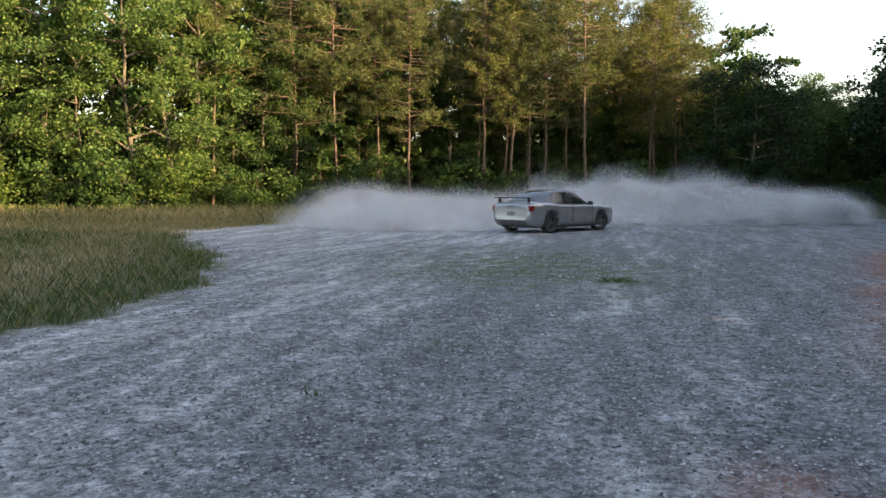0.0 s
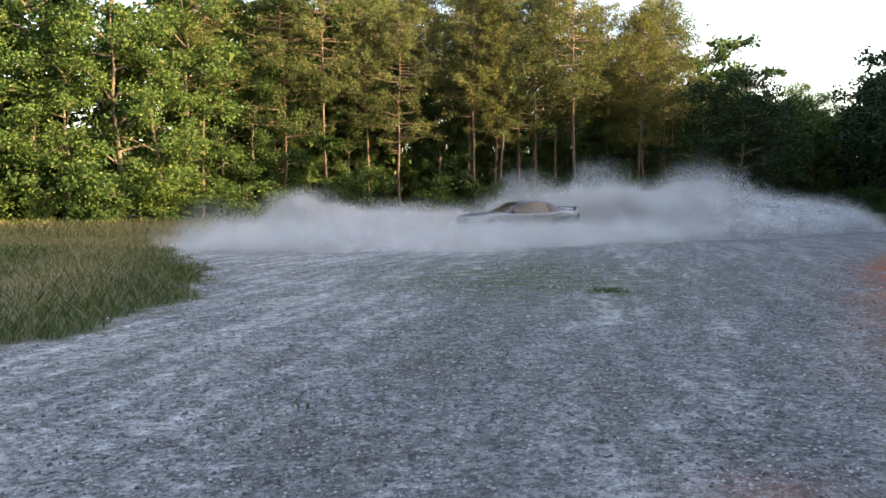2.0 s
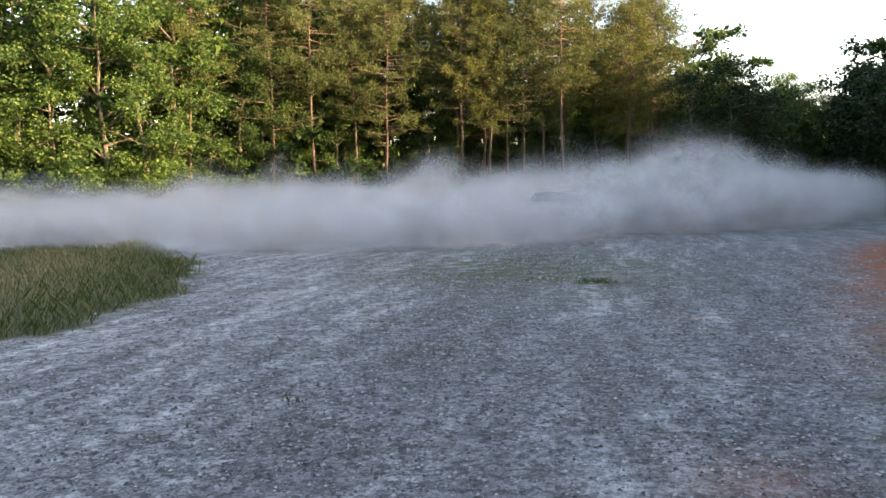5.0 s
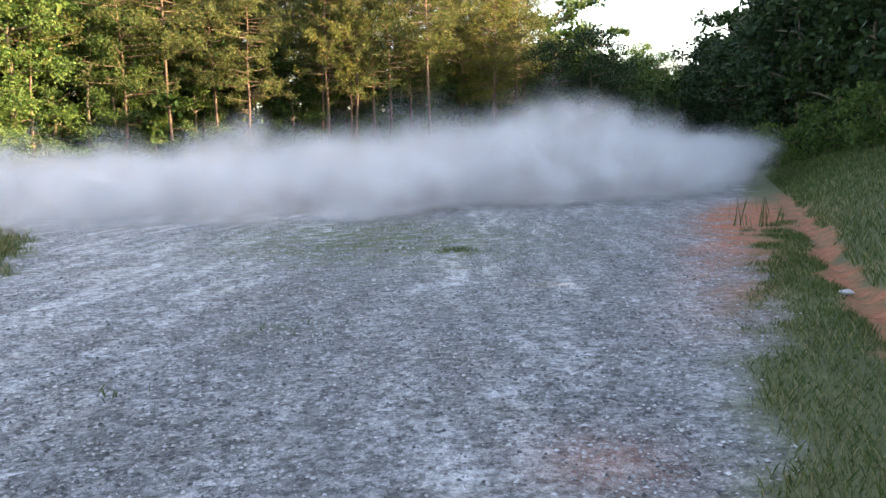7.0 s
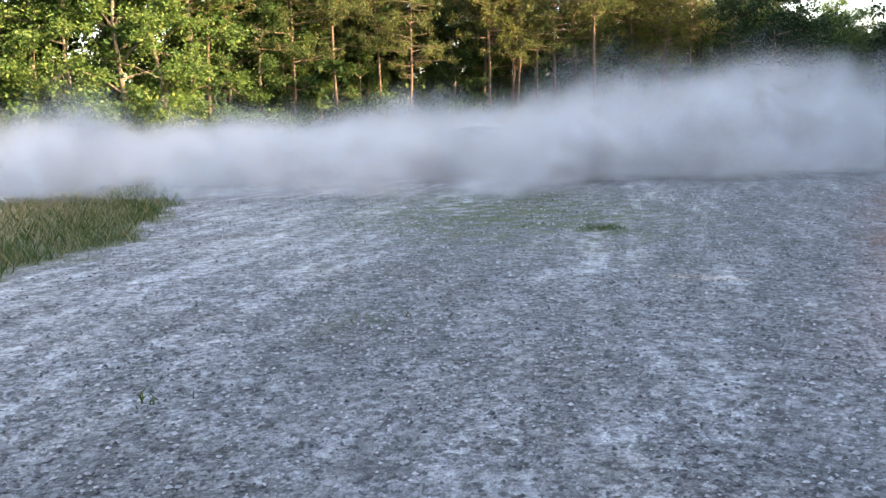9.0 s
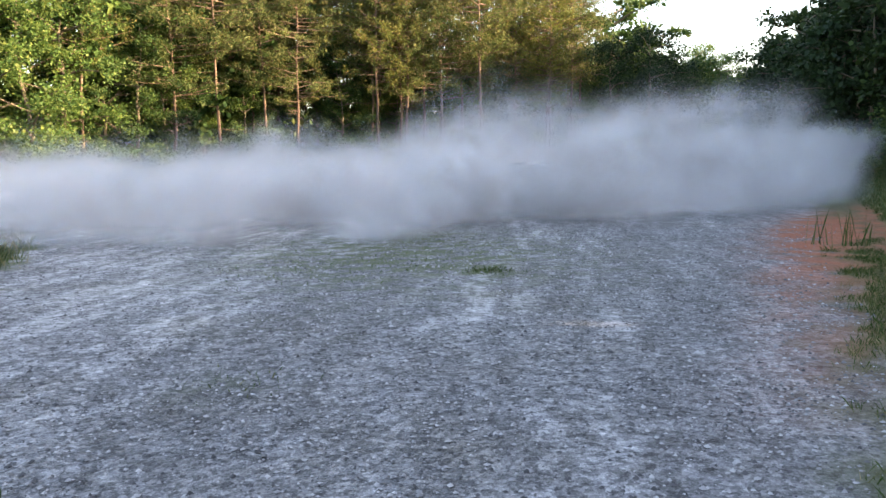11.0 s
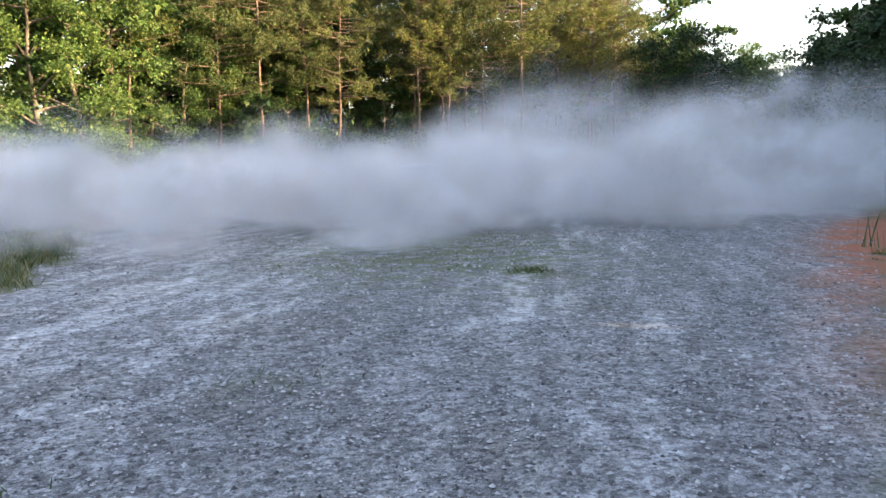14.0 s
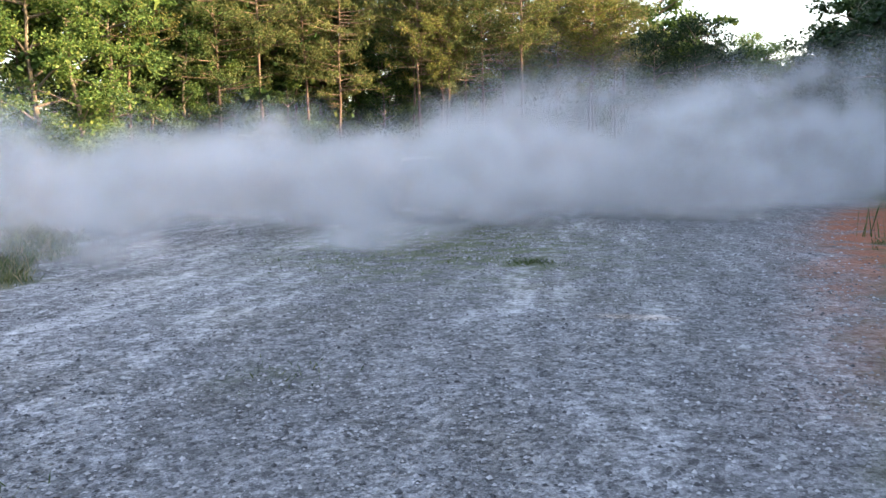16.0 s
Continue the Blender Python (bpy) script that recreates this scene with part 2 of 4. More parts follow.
def broadleaf(seed, height, width, n_clumps, each, size, leaf, label, low=0.12, group="broadleaf trees at the wood's edge"):
    rng = np.random.default_rng(seed)
    z = np.linspace(0, height * 0.93, 9)
    wob = np.cumsum(rng.normal(size=(9, 2)) * 0.12, axis=0)
    path = [(x, y, h) for (x, y), h in zip(wob - wob[0], z)]
    pieces = [tube(path, np.linspace(0.012 * height + 0.02, 0.02, 9), 8)]
    # boughs, each a flattened heap of leaf clumps
    clumps, spreads = [], []
    boughs = max(8, n_clumps // 5)
    for i in range(boughs):
        u = low + (0.97 - low) * (i + rng.random()) / boughs
        h = u * height
        r = width * (0.3 + 0.7 * math.sin(math.pi * (0.15 + 0.8 * (1 - u)))) * rng.uniform(0.55, 1.2)
        w = 2.4 * i + rng.uniform(-0.6, 0.6)
        k0 = min(8, int(u * 8))
        s = np.array([path[max(0, k0 - 1)][0], path[max(0, k0 - 1)][1], max(0.1, h - 0.12 * height * rng.random())])
        e = np.array([path[k0][0] + r * math.cos(w), path[k0][1] + r * math.sin(w), h])
        pieces.append(tube([s, (s + e) / 2 + np.array([0, 0, 0.2]), e], [0.006 * height, 0.004 * height, 0.012], 5))
        for j in range(5):
            q = rng.uniform(0.45, 1.08)
            clumps.append(s + (e - s) * q + rng.normal(size=3) * np.array([0.24, 0.24, 0.11]) * width * 0.5 + np.array([0, 0, 0.25]))
            spreads.append(rng.uniform(0.2, 0.42) * (0.5 + width / 5))
    corners = leaves(rng, np.array(clumps), np.array(spreads), each, size)
    return tree_thing("broadleaf_tree", join(pieces), corners, BARK, leaf, label, "tree", group)


def pine(seed, height, bare, branches, tufts, needles, label):
    rng = np.random.default_rng(seed)
    z = np.linspace(0, height, 10)
    wob = np.cumsum(rng.normal(size=(10, 2)) * 0.09, axis=0)
    path = [(x, y, h) for (x, y), h in zip(wob - wob[0], z)]
    pieces = [tube(path, np.linspace(0.135, 0.025, 10), 9)]
    cen = []
    for i in range(branches):
        u = bare + (1 - bare) * (i + rng.random()) / branches
        h = u * height
        k = min(9, int(u * 9))
        s = np.array([path[k][0], path[k][1], h])
        w = rng.random() * 2 * math.pi
        ln = (0.7 + 3.0 * math.sin(math.pi * min(1, (1 - u) / (1 - bare) * 0.6 + 0.08))) * rng.uniform(0.6, 1.15)
        e = s + np.array([ln * math.cos(w), ln * math.sin(w), ln * rng.uniform(-0.05, 0.35)])
        pieces.append(tube([s, (s + e) / 2 + np.array([0, 0, -0.08]), e], [0.045, 0.03, 0.01], 4))
        for j in range(tufts):
            q = rng.uniform(0.35, 1.0)
            cen.append(s + (e - s) * q + rng.normal(size=3) * 0.28 * np.array([1, 1, 0.6]))
    # dead stubs below the crown
    for i in range(9):
        h = rng.uniform(0.15, bare) * height
        w = rng.random() * 2 * math.pi
        k = min(9, int(h / height * 9))
        s = np.array([path[k][0], path[k][1], h])
        ln = rng.uniform(0.4, 1.8)
        e = s + np.array([ln * math.cos(w), ln * math.sin(w), rng.uniform(-0.3, 0.5)])
        pieces.append(tube([s, e], [0.025, 0.006], 4))
    cen = np.array(cen)
    c = np.repeat(cen, needles, axis=0) + rng.normal(size=(len(cen) * needles, 3)) * 0.14
    a, b = frames_of(rng, len(c))
    s = rng.uniform(0.2, 0.38, len(c))[:, None]
    corners = np.stack([c, c + a * s * 0.5 + b * 0.035, c + a * s, c + a * s * 0.5 - b * 0.035], axis=1)
    return tree_thing("pine_tree", join(pieces), corners, BARK_PINE, NEEDLE, label, "pine tree", "tall pines at the wood's edge")


def line_point(points, s):
    """A point at share s of a broken line."""
    seg = [math.dist(a, b) for a, b in zip(points, points[1:])]
    d = s * sum(seg)
    for (a, b), g in zip(zip(points, points[1:]), seg):
        if d <= g:
            return [a[0] + (b[0] - a[0]) * d / g, a[1] + (b[1] - a[1]) * d / g]
        d -= g
    return list(points[-1])


def ground_height(x, y):
    """Level lot; past the ditch on its long side a grassy bank rises to the trees."""
    d = (x - 0.55 * y - 0.1) / 1.141
    z = np.where(d > 1.25, np.minimum(0.35 * (np.maximum(d, 1.25) - 1.25), 2.0 + 0.03 * np.maximum(d - 7, 0)), 0.0)
    z = z - 0.10 * np.exp(-((d - 1.02) / 0.16) ** 2) * np.clip((19 - y) / 4, 0, 1)
    return z


def place(ob, x, y, turn, size, first):
    z = float(ground_height(np.float64(x), np.float64(y))) - 0.05
    m = pose(x, y, z, 0, 0, turn)
    if first:
        ob.matrix_basis = m @ Matrix.Scale(size, 4)
        return ob
    got = copy_thing(ob, m)
    got.scale = (size, size, size)
    return got


PINES_AT = [(-18.2, 59.5), (-13, 63), (-9.8, 64), (-6.8, 66.5), (-4.3, 66), (1.06, 69.5), (1.67, 68), (3.4, 69), (3.7, 68.4), (5.5, 70), (6.7, 70.5), (9.95, 68), (15.9, 72), (16.5, 73), (19.1, 75)]
BACK_LINE = [(-62, 38), (-40, 48), (-21, 54.5), (-10, 65), (3, 70), (16, 74.5), (24, 77), (40, 104), (56, 125), (62, 150)]
# stretch behind the camera is unseen, added so its trees shade the lot
RIGHT_LINE = [(-2, -55), (16, 0), (22.6, 20), (29.2, 40), (39, 70), (53, 113), (60, 135)]


def plant_trees():
    rnd = random.Random(7)
    pines = [pine(11, 19.5, 0.40, 84, 7, 16, "tall pine with a bare reddish trunk and thin sunlit crown"),
             pine(12, 18.0, 0.34, 80, 7, 16, "slender pine with a bare trunk and sparse brownish crown"),
             pine(13, 20.5, 0.44, 84, 7, 16, "tall straight pine with a high ragged crown")]
    used = set()

    def put(ob, x, y, size):
        place(ob, x, y, rnd.uniform(0, 360), size, ob.name not in used)
        used.add(ob.name)

    for i, (x, y) in enumerate(PINES_AT):
        put(pines[i % 3], x, y, rnd.uniform(0.92, 1.06))
    for i in range(30):
        x = rnd.uniform(-16, 21)
        put(pines[i % 3], x, 67 + 0.33 * x + rnd.uniform(3, 14), rnd.uniform(0.85, 1.12))
    for i in range(12):
        put(pines[i % 3], rnd.uniform(-14, 5), rnd.uniform(72, 84), rnd.uniform(1.1, 1.3))
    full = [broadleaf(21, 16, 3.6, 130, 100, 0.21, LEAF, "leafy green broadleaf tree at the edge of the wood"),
            broadleaf(22, 14, 3.2, 115, 100, 0.20, LEAF_SHADE_TONE, "bushy deep green tree leafed almost to the ground, shade put into its leaf tone", 0.06),
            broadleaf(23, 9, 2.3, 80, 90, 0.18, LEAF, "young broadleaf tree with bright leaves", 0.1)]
    light = [broadleaf(24, 16, 3.4, 125, 100, 0.21, LEAF_SUN_TONE, "tall broadleaf tree, sunlight put into its yellow-green leaf tone", 0.1),
             broadleaf(25, 13, 3.0, 110, 100, 0.20, LEAF_SUN_TONE, "yellow-green tree at the meadow's edge, sunlight put into its leaf tone", 0.06)]
    # front row of the wood: bright left end and shaded rest put in leaf tone
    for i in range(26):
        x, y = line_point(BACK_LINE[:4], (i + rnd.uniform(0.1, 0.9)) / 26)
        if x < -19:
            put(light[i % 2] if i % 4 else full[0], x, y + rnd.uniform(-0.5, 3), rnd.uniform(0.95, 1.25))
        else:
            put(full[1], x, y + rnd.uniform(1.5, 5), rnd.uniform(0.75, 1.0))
    for i in range(18):
        x, y = line_point(BACK_LINE[3:7], (i + rnd.uniform(0, 1)) / 18)
        put(full[(2, 1, 2)[i % 3]], x, y + rnd.uniform(2, 5), rnd.uniform(0.6, 0.95))
    # young growth between and behind the pines
    for i in range(24):
        x = -17 + 38 * (i + rnd.random()) / 24
        put(full[(2, 0, 2, 1)[i % 4]], x, 69 + 0.3 * x + rnd.uniform(2, 9), rnd.uniform(0.62, 0.95) * (1.25 if i % 2 == 0 else 0.8))
    rough = [broadleaf(31, 17, 4.0, 90, 30, 0.55, LEAF_SHADE_TONE, "tall broadleaf tree deeper in the wood", 0.08, "trees deeper in the wood"),
             broadleaf(32, 15, 4.2, 90, 30, 0.55, LEAF_SHADE_TONE, "rounded broadleaf tree deeper in the wood", 0.02, "trees deeper in the wood")]
    for row in range(3):
        for i in range(25):
            x, y = line_point(BACK_LINE[:8], (i + rnd.uniform(0, 1)) / 27)
            put(rough[(i + row) % 2], x - 1.5 * row, y + 6 + 6.5 * row + rnd.uniform(-1.5, 1.5), rnd.uniform(0.95, 1.25) * (1.0 if x < -4 else 0.68 if x < 13 else 0.85))
    for i in range(16):
        x, y = line_point(BACK_LINE[6:], (i + rnd.uniform(0, 1)) / 16)
        put(rough[i % 2], x + rnd.uniform(0, 3), y + rnd.uniform(0, 8), rnd.uniform(0.75, 1.0))
    dark = [broadleaf(41, 16, 4.2, 120, 34, 0.46, LEAF_DEEP_SHADE, "dense broadleaf tree, shade darkened into its leaf colour", 0.02, "dark trees along the bank"),
            broadleaf(42, 14, 4.0, 120, 34, 0.44, LEAF_DEEP_SHADE, "bushy tree with its shade darkened into the leaf colour", 0.02, "dark trees along the bank"),
            broadleaf(43, 19, 5.2, 110, 38, 1.15, LEAF_DEEP_SHADE, "tall shade-dark tree behind the bank, added to screen the sun", 0.02, "dark trees along the bank")]
    round_dark = broadleaf(44, 14, 3.6, 150, 90, 0.22, LEAF_DEEP_SHADE, "rounded dark green tree at the corner of the wood", 0.04, "dark trees along the bank")
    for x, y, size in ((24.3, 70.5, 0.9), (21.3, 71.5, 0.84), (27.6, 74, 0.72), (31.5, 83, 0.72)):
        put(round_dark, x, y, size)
    # pale green trees in the gap beyond the corner, sunlight put in leaf tone
    for x, y, size in ((43, 106, 1.02), (46.3, 107, 0.95), (49.5, 112, 0.86), (39.5, 104, 0.85)):
        put(light[0], x, y, size)
    # coarse rows past the first two are added to keep sun off the lot
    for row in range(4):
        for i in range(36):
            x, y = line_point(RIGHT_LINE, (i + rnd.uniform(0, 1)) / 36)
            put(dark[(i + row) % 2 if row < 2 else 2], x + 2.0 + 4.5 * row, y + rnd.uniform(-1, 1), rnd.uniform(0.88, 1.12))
    # low scrub along the wood's foot
    scrub = broadleaf(51, 2.6, 1.7, 46, 40, 0.2, LEAF, "low leafy shrub at the foot of the wood", 0.02, "scrub at the wood's foot")
    scrub.name = "shrub"
    for i in range(44):
        x, y = line_point(BACK_LINE[1:8], (i + rnd.uniform(0, 1)) / 44)
        put(scrub, x, y - rnd.uniform(0, 2.2), rnd.uniform(0.6, 1.5))
    for i in range(60):
        x, y = line_point(BACK_LINE[1:8], (i + rnd.uniform(0, 1)) / 60)
        put(scrub, x - 2, y + rnd.uniform(6, 16), rnd.uniform(1.4, 2.4))
    for i in range(26):
        x, y = line_point(RIGHT_LINE[1:6], (i + rnd.uniform(0, 1)) / 26)
        put(scrub, x - rnd.uniform(0, 1.5), y, rnd.uniform(0.6, 1.2))


# ---- ground ----


def fbm(x, y, scale, seed=0.0, octaves=4):
    out = np.zeros_like(x)
    amp, tot = 1.0, 0.0
    for o in range(octaves):
        k = scale * 2 ** o
        out += amp * (np.sin(x * k * 1.7 + 1.3 * np.sin(y * k * 1.1 + seed + o) + seed * 3.1) * np.cos(y * k * 1.9 + 1.7 * np.sin(x * k * 0.9 - seed + 2 * o)))
        tot += amp
        amp *= 0.55
    return out / tot


def left_edge(y):
    """Where the gravel meets the meadow."""
    return np.interp(y, [0, 4, 8.5, 9.6, 11, 12.5, 15, 19, 22.4, 28, 32, 40], [-6.5, -5.5, -4.45, -4.1, -3.9, -3.85, -4.3, -5.6, -7.4, -9.4, -8.5, -4])


def lot_masks(x, y):
    wob = 0.38 * fbm(x, y, 1.1, 1.0) + 0.24 * fbm(x, y, 4.0, 2.0)
    d = (x - 0.55 * y - 0.1) / 1.141
    far = 41 + 0.1 * x
    right = np.where(y > 15, -np.clip((y - 15) * 0.0, 0, 1), 0.0)
    inside = np.minimum(np.minimum(x - left_edge(y), right - d - 0.12), far - y) + wob * np.clip(0.7 + np.abs(y) / 28, 0.7, 2)
    gravel = np.clip(inside / 0.5 + 0.5, 0, 1)
    # red clay: a ditch along the long side, and a washed-out fan where it meets the lot
    ditch = np.exp(-((d - 1.05 - 0.3 * fbm(x, y, 0.8, 4.0)) / (0.24 + 0.1 * fbm(x, y, 2.1, 1.4))) ** 4) * np.clip(0.75 + 0.6 * fbm(x, y, 3.1, 2.2), 0, 1) * np.clip((30 - y) / 6, 0, 1) * np.clip((y + 4) / 4, 0, 1)
    fan = np.exp(-(((d - 0.1) / 1.15) ** 2 + ((y - 19.0) / 5.0) ** 2)) * 1.2 + 0.75 * np.exp(-((d + 0.3) / 0.55) ** 2) * np.clip((y - 6) / 6, 0, 1) * np.clip((24 - y) / 4, 0, 1)
    clay = np.clip(np.maximum(ditch, fan * (0.68 + 0.75 * fbm(x, y, 1.6, 5.0))), 0, 1)
    # bare scrape on the bank and by the near edge
    clay = np.maximum(clay, 0.8 * np.exp(-(((x - 15.5) / 1.2) ** 2 + ((y - 19) / 0.8) ** 2)))
    clay = np.maximum(clay, 0.35 * np.exp(-(((x - 1.75) / 0.35) ** 2 + ((y - 4.6) / 0.4) ** 2)))
    # pale powder in the wheel tracks
    q = x - 0.2 * (y - 8)
    along = fbm(q * 1.0, y * 0.16, 1.9, 8.0)
    streaks = fbm(q * 1.0, y * 0.10, 5.5, 2.7)
    zone = 1 / (1 + np.exp(np.clip((q + 0.9 + 0.3 * along) / 0.25, -40, 40)))
    right_zone = np.exp(-((q - 1.9) / 0.8) ** 2)
    arc = np.exp(-((np.hypot(x + 0.6, (y - 11.8)) - 2.82 - 0.08 * fbm(x, y, 2.0, 1.0)) / 0.14) ** 2) * (x > 1.0) * np.clip((y - 9.2) / 0.8, 0, 1) * np.clip((13.7 - y) / 0.3, 0, 1)
    pale = -0.3 + 0.6 * zone + 0.35 * right_zone + 0.55 * along + 1.0 * streaks + 1.1 * arc - 0.3 * np.exp(-((q + 0.1) / 0.55) ** 2) + 0.3 * fbm(x, y, 2.3, 3.0)
    pale = np.clip(pale + 0.25 * np.clip((y - 20) / 10, 0, 1), -0.7, 0.95)
    moss = 1.3 * np.exp(-(((x - 1.5) / 2.9) ** 2 + ((y - 16.5) / 4.2) ** 2)) * np.clip(0.5 + 1.5 * fbm(x, y, 3.6, 6.0), 0, 1) + 0.9 * np.exp(-(((x - 2.6) / 0.26) ** 2 + ((y - 13.8) / 0.4) ** 2))
    moss += 0.6 * np.exp(-(((x + 0.05) / 0.3) ** 2 + ((y - 8.2) / 0.35) ** 2)) * np.clip(fbm(x, y, 4.0, 7.0) + 0.4, 0, 1)
    return gravel, np.clip(clay, 0, 1), pale, np.clip(moss, 0, 1)


def straw(x, y):
    """How far the meadow has dried to straw."""
    far = np.clip((y - 24) / 5, 0, 1) * np.clip((58 + 0.3 * x - y) / 6, 0, 1)
    near = 0.8 * np.exp(-((x + 7.5 + 0.25 * (y - 15)) / 1.6) ** 2) * np.clip((y - 9) / 4, 0, 1)
    return np.clip((0.9 * far + near) * (0.75 + 0.6 * fbm(x, y, 0.5, 3.3)), 0, 1) * (x < 0.2 * y)


def build_ground():
    def axis(lo, hi, near_lo, near_hi, step):
        mid = np.arange(near_lo, near_hi, step)
        out_hi, out_lo, s, v = [], [], step, near_hi
        while v < hi:
            out_hi.append(v)
            s *= 1.12
            v += s
        s, v = step, near_lo
        while v > lo:
            s *= 1.12
            v -= s
            out_lo.append(v)
        return np.array(out_lo[::-1] + list(mid) + out_hi + [hi])
    xs, ys = axis(-1500, 1500, -9, 13, 0.11), axis(-1500, 3000, 2.5, 26, 0.11)
    X, Y = np.meshgrid(xs, ys)
    Z = ground_height(X, Y) + 0.012 * fbm(X, Y, 0.7, 0.5) * (np.abs(X) < 40)
    g, c, p, ms = lot_masks(X, Y)
    nx, ny = len(xs), len(ys)
    co = np.stack([X, Y, Z], axis=-1).reshape(-1, 3).astype(np.float32)
    i = np.arange(nx * ny).reshape(ny, nx)
    f = np.stack([i[:-1, :-1], i[:-1, 1:], i[1:, 1:], i[1:, :-1]], axis=-1).reshape(-1, 4)
    me = bpy.data.meshes.new("ground")
    me.vertices.add(len(co))
    me.vertices.foreach_set("co", co.ravel())
    me.loops.add(f.size)
    me.loops.foreach_set("vertex_index", f.ravel().astype(np.int32))
    me.polygons.add(len(f))
    me.polygons.foreach_set("loop_start", np.arange(0, f.size, 4, dtype=np.int32))
    me.polygons.foreach_set("use_smooth", [True] * len(f))
    me.update(calc_edges=True)
    for key, val in (("gravel", g), ("clay", c), ("pale", p), ("moss", ms), ("straw", straw(X, Y))):
        a = me.attributes.new(key, "FLOAT", "POINT")
        a.data.foreach_set("value", val.ravel().astype(np.float32))
    me.materials.append(GROUND)
    tagged(new("ground", me), "grey gravel lot with red clay edge and meadow", "ground", kind="structure")


def build_chips():
    """Loose crushed stone on the lot, thinning with distance."""
    rng = np.random.default_rng(3)
    base = np.array([(1, 0, 0), (0, 1, 0), (-1, 0, 0), (0, -1, 0), (0, 0, 0.7), (0, 0, -0.5)], dtype=np.float64)
    tri = np.array([(0, 1, 4), (1, 2, 4), (2, 3, 4), (3, 0, 4)])
    sets = []
    for y0, y1, dens, s0, s1 in ((2.4, 5, 950, 0.005, 0.019), (5, 8, 520, 0.007, 0.022), (8, 12, 260, 0.009, 0.026), (12, 20, 80, 0.012, 0.032)):
        x0, x1 = -1.5 - 0.62 * y1, 1.5 + 0.62 * y1
        n = int((x1 - x0) * (y1 - y0) * dens)
        x, y = rng.uniform(x0, x1, n), rng.uniform(y0, y1, n)
        g, c, p, ms = lot_masks(x, y)
        keep = (g > rng.random(n)) & (rng.random(n) > 0.75 * np.clip(p, 0, 1)) & (rng.random(n) > 0.6 * c)
        x, y = x[keep], y[keep]
        s = s0 + (s1 - s0) * rng.random(len(x)) ** 2.5
        sets.append(np.stack([x, y, s], axis=1))
    a = np.concatenate(sets)
    n = len(a)
    w = rng.uniform(0, 2 * math.pi, n)
    v = np.repeat(base[None], n, axis=0) * rng.uniform(0.55, 1.25, (n, 6, 3))
    x = v[:, :, 0] * np.cos(w)[:, None] - v[:, :, 1] * np.sin(w)[:, None]
    y = v[:, :, 0] * np.sin(w)[:, None] + v[:, :, 1] * np.cos(w)[:, None]
    v = np.stack([x, y, v[:, :, 2]], axis=-1) * a[:, 2][:, None, None]
    v += np.stack([a[:, 0], a[:, 1], ground_height(a[:, 0], a[:, 1]) + a[:, 2] * 0.2], axis=1)[:, None, :]
    f = (tri[None] + 6 * np.arange(n)[:, None, None]).reshape(-1, 3)
    me = bpy.data.meshes.new("gravel_chips")
    me.vertices.add(6 * n)
    me.vertices.foreach_set("co", v.reshape(-1).astype(np.float32))
    me.loops.add(f.size)
    me.loops.foreach_set("vertex_index", f.ravel().astype(np.int32))
    me.polygons.add(len(f))
    me.polygons.foreach_set("loop_start", np.arange(0, f.size, 3, dtype=np.int32))
    me.update(calc_edges=True)
    me.materials.append(CHIPS)
    tagged(new("gravel_chips", me), "loose pale grey crushed stone on the lot", "gravel", kind="stuff")


def blades(rng, x, y, h, wide, lean):
    n = len(x)
    z = ground_height(x, y)
    w = rng.uniform(0, 2 * math.pi, n)
    root = np.stack([x, y, z - 0.01], axis=1)
    side = np.stack([np.cos(w), np.sin(w), np.zeros(n)], axis=1) * wide[:, None]
    w2 = rng.uniform(0, 2 * math.pi, n)
    tip = root + np.stack([np.cos(w2) * lean * h, np.sin(w2) * lean * h, h], axis=1)
    mid = root * 0.45 + tip * 0.55 + np.stack([np.zeros(n), np.zeros(n), 0.12 * h], axis=1)
    return np.stack([root - side, root + side, mid + side * 0.6, tip], axis=1)


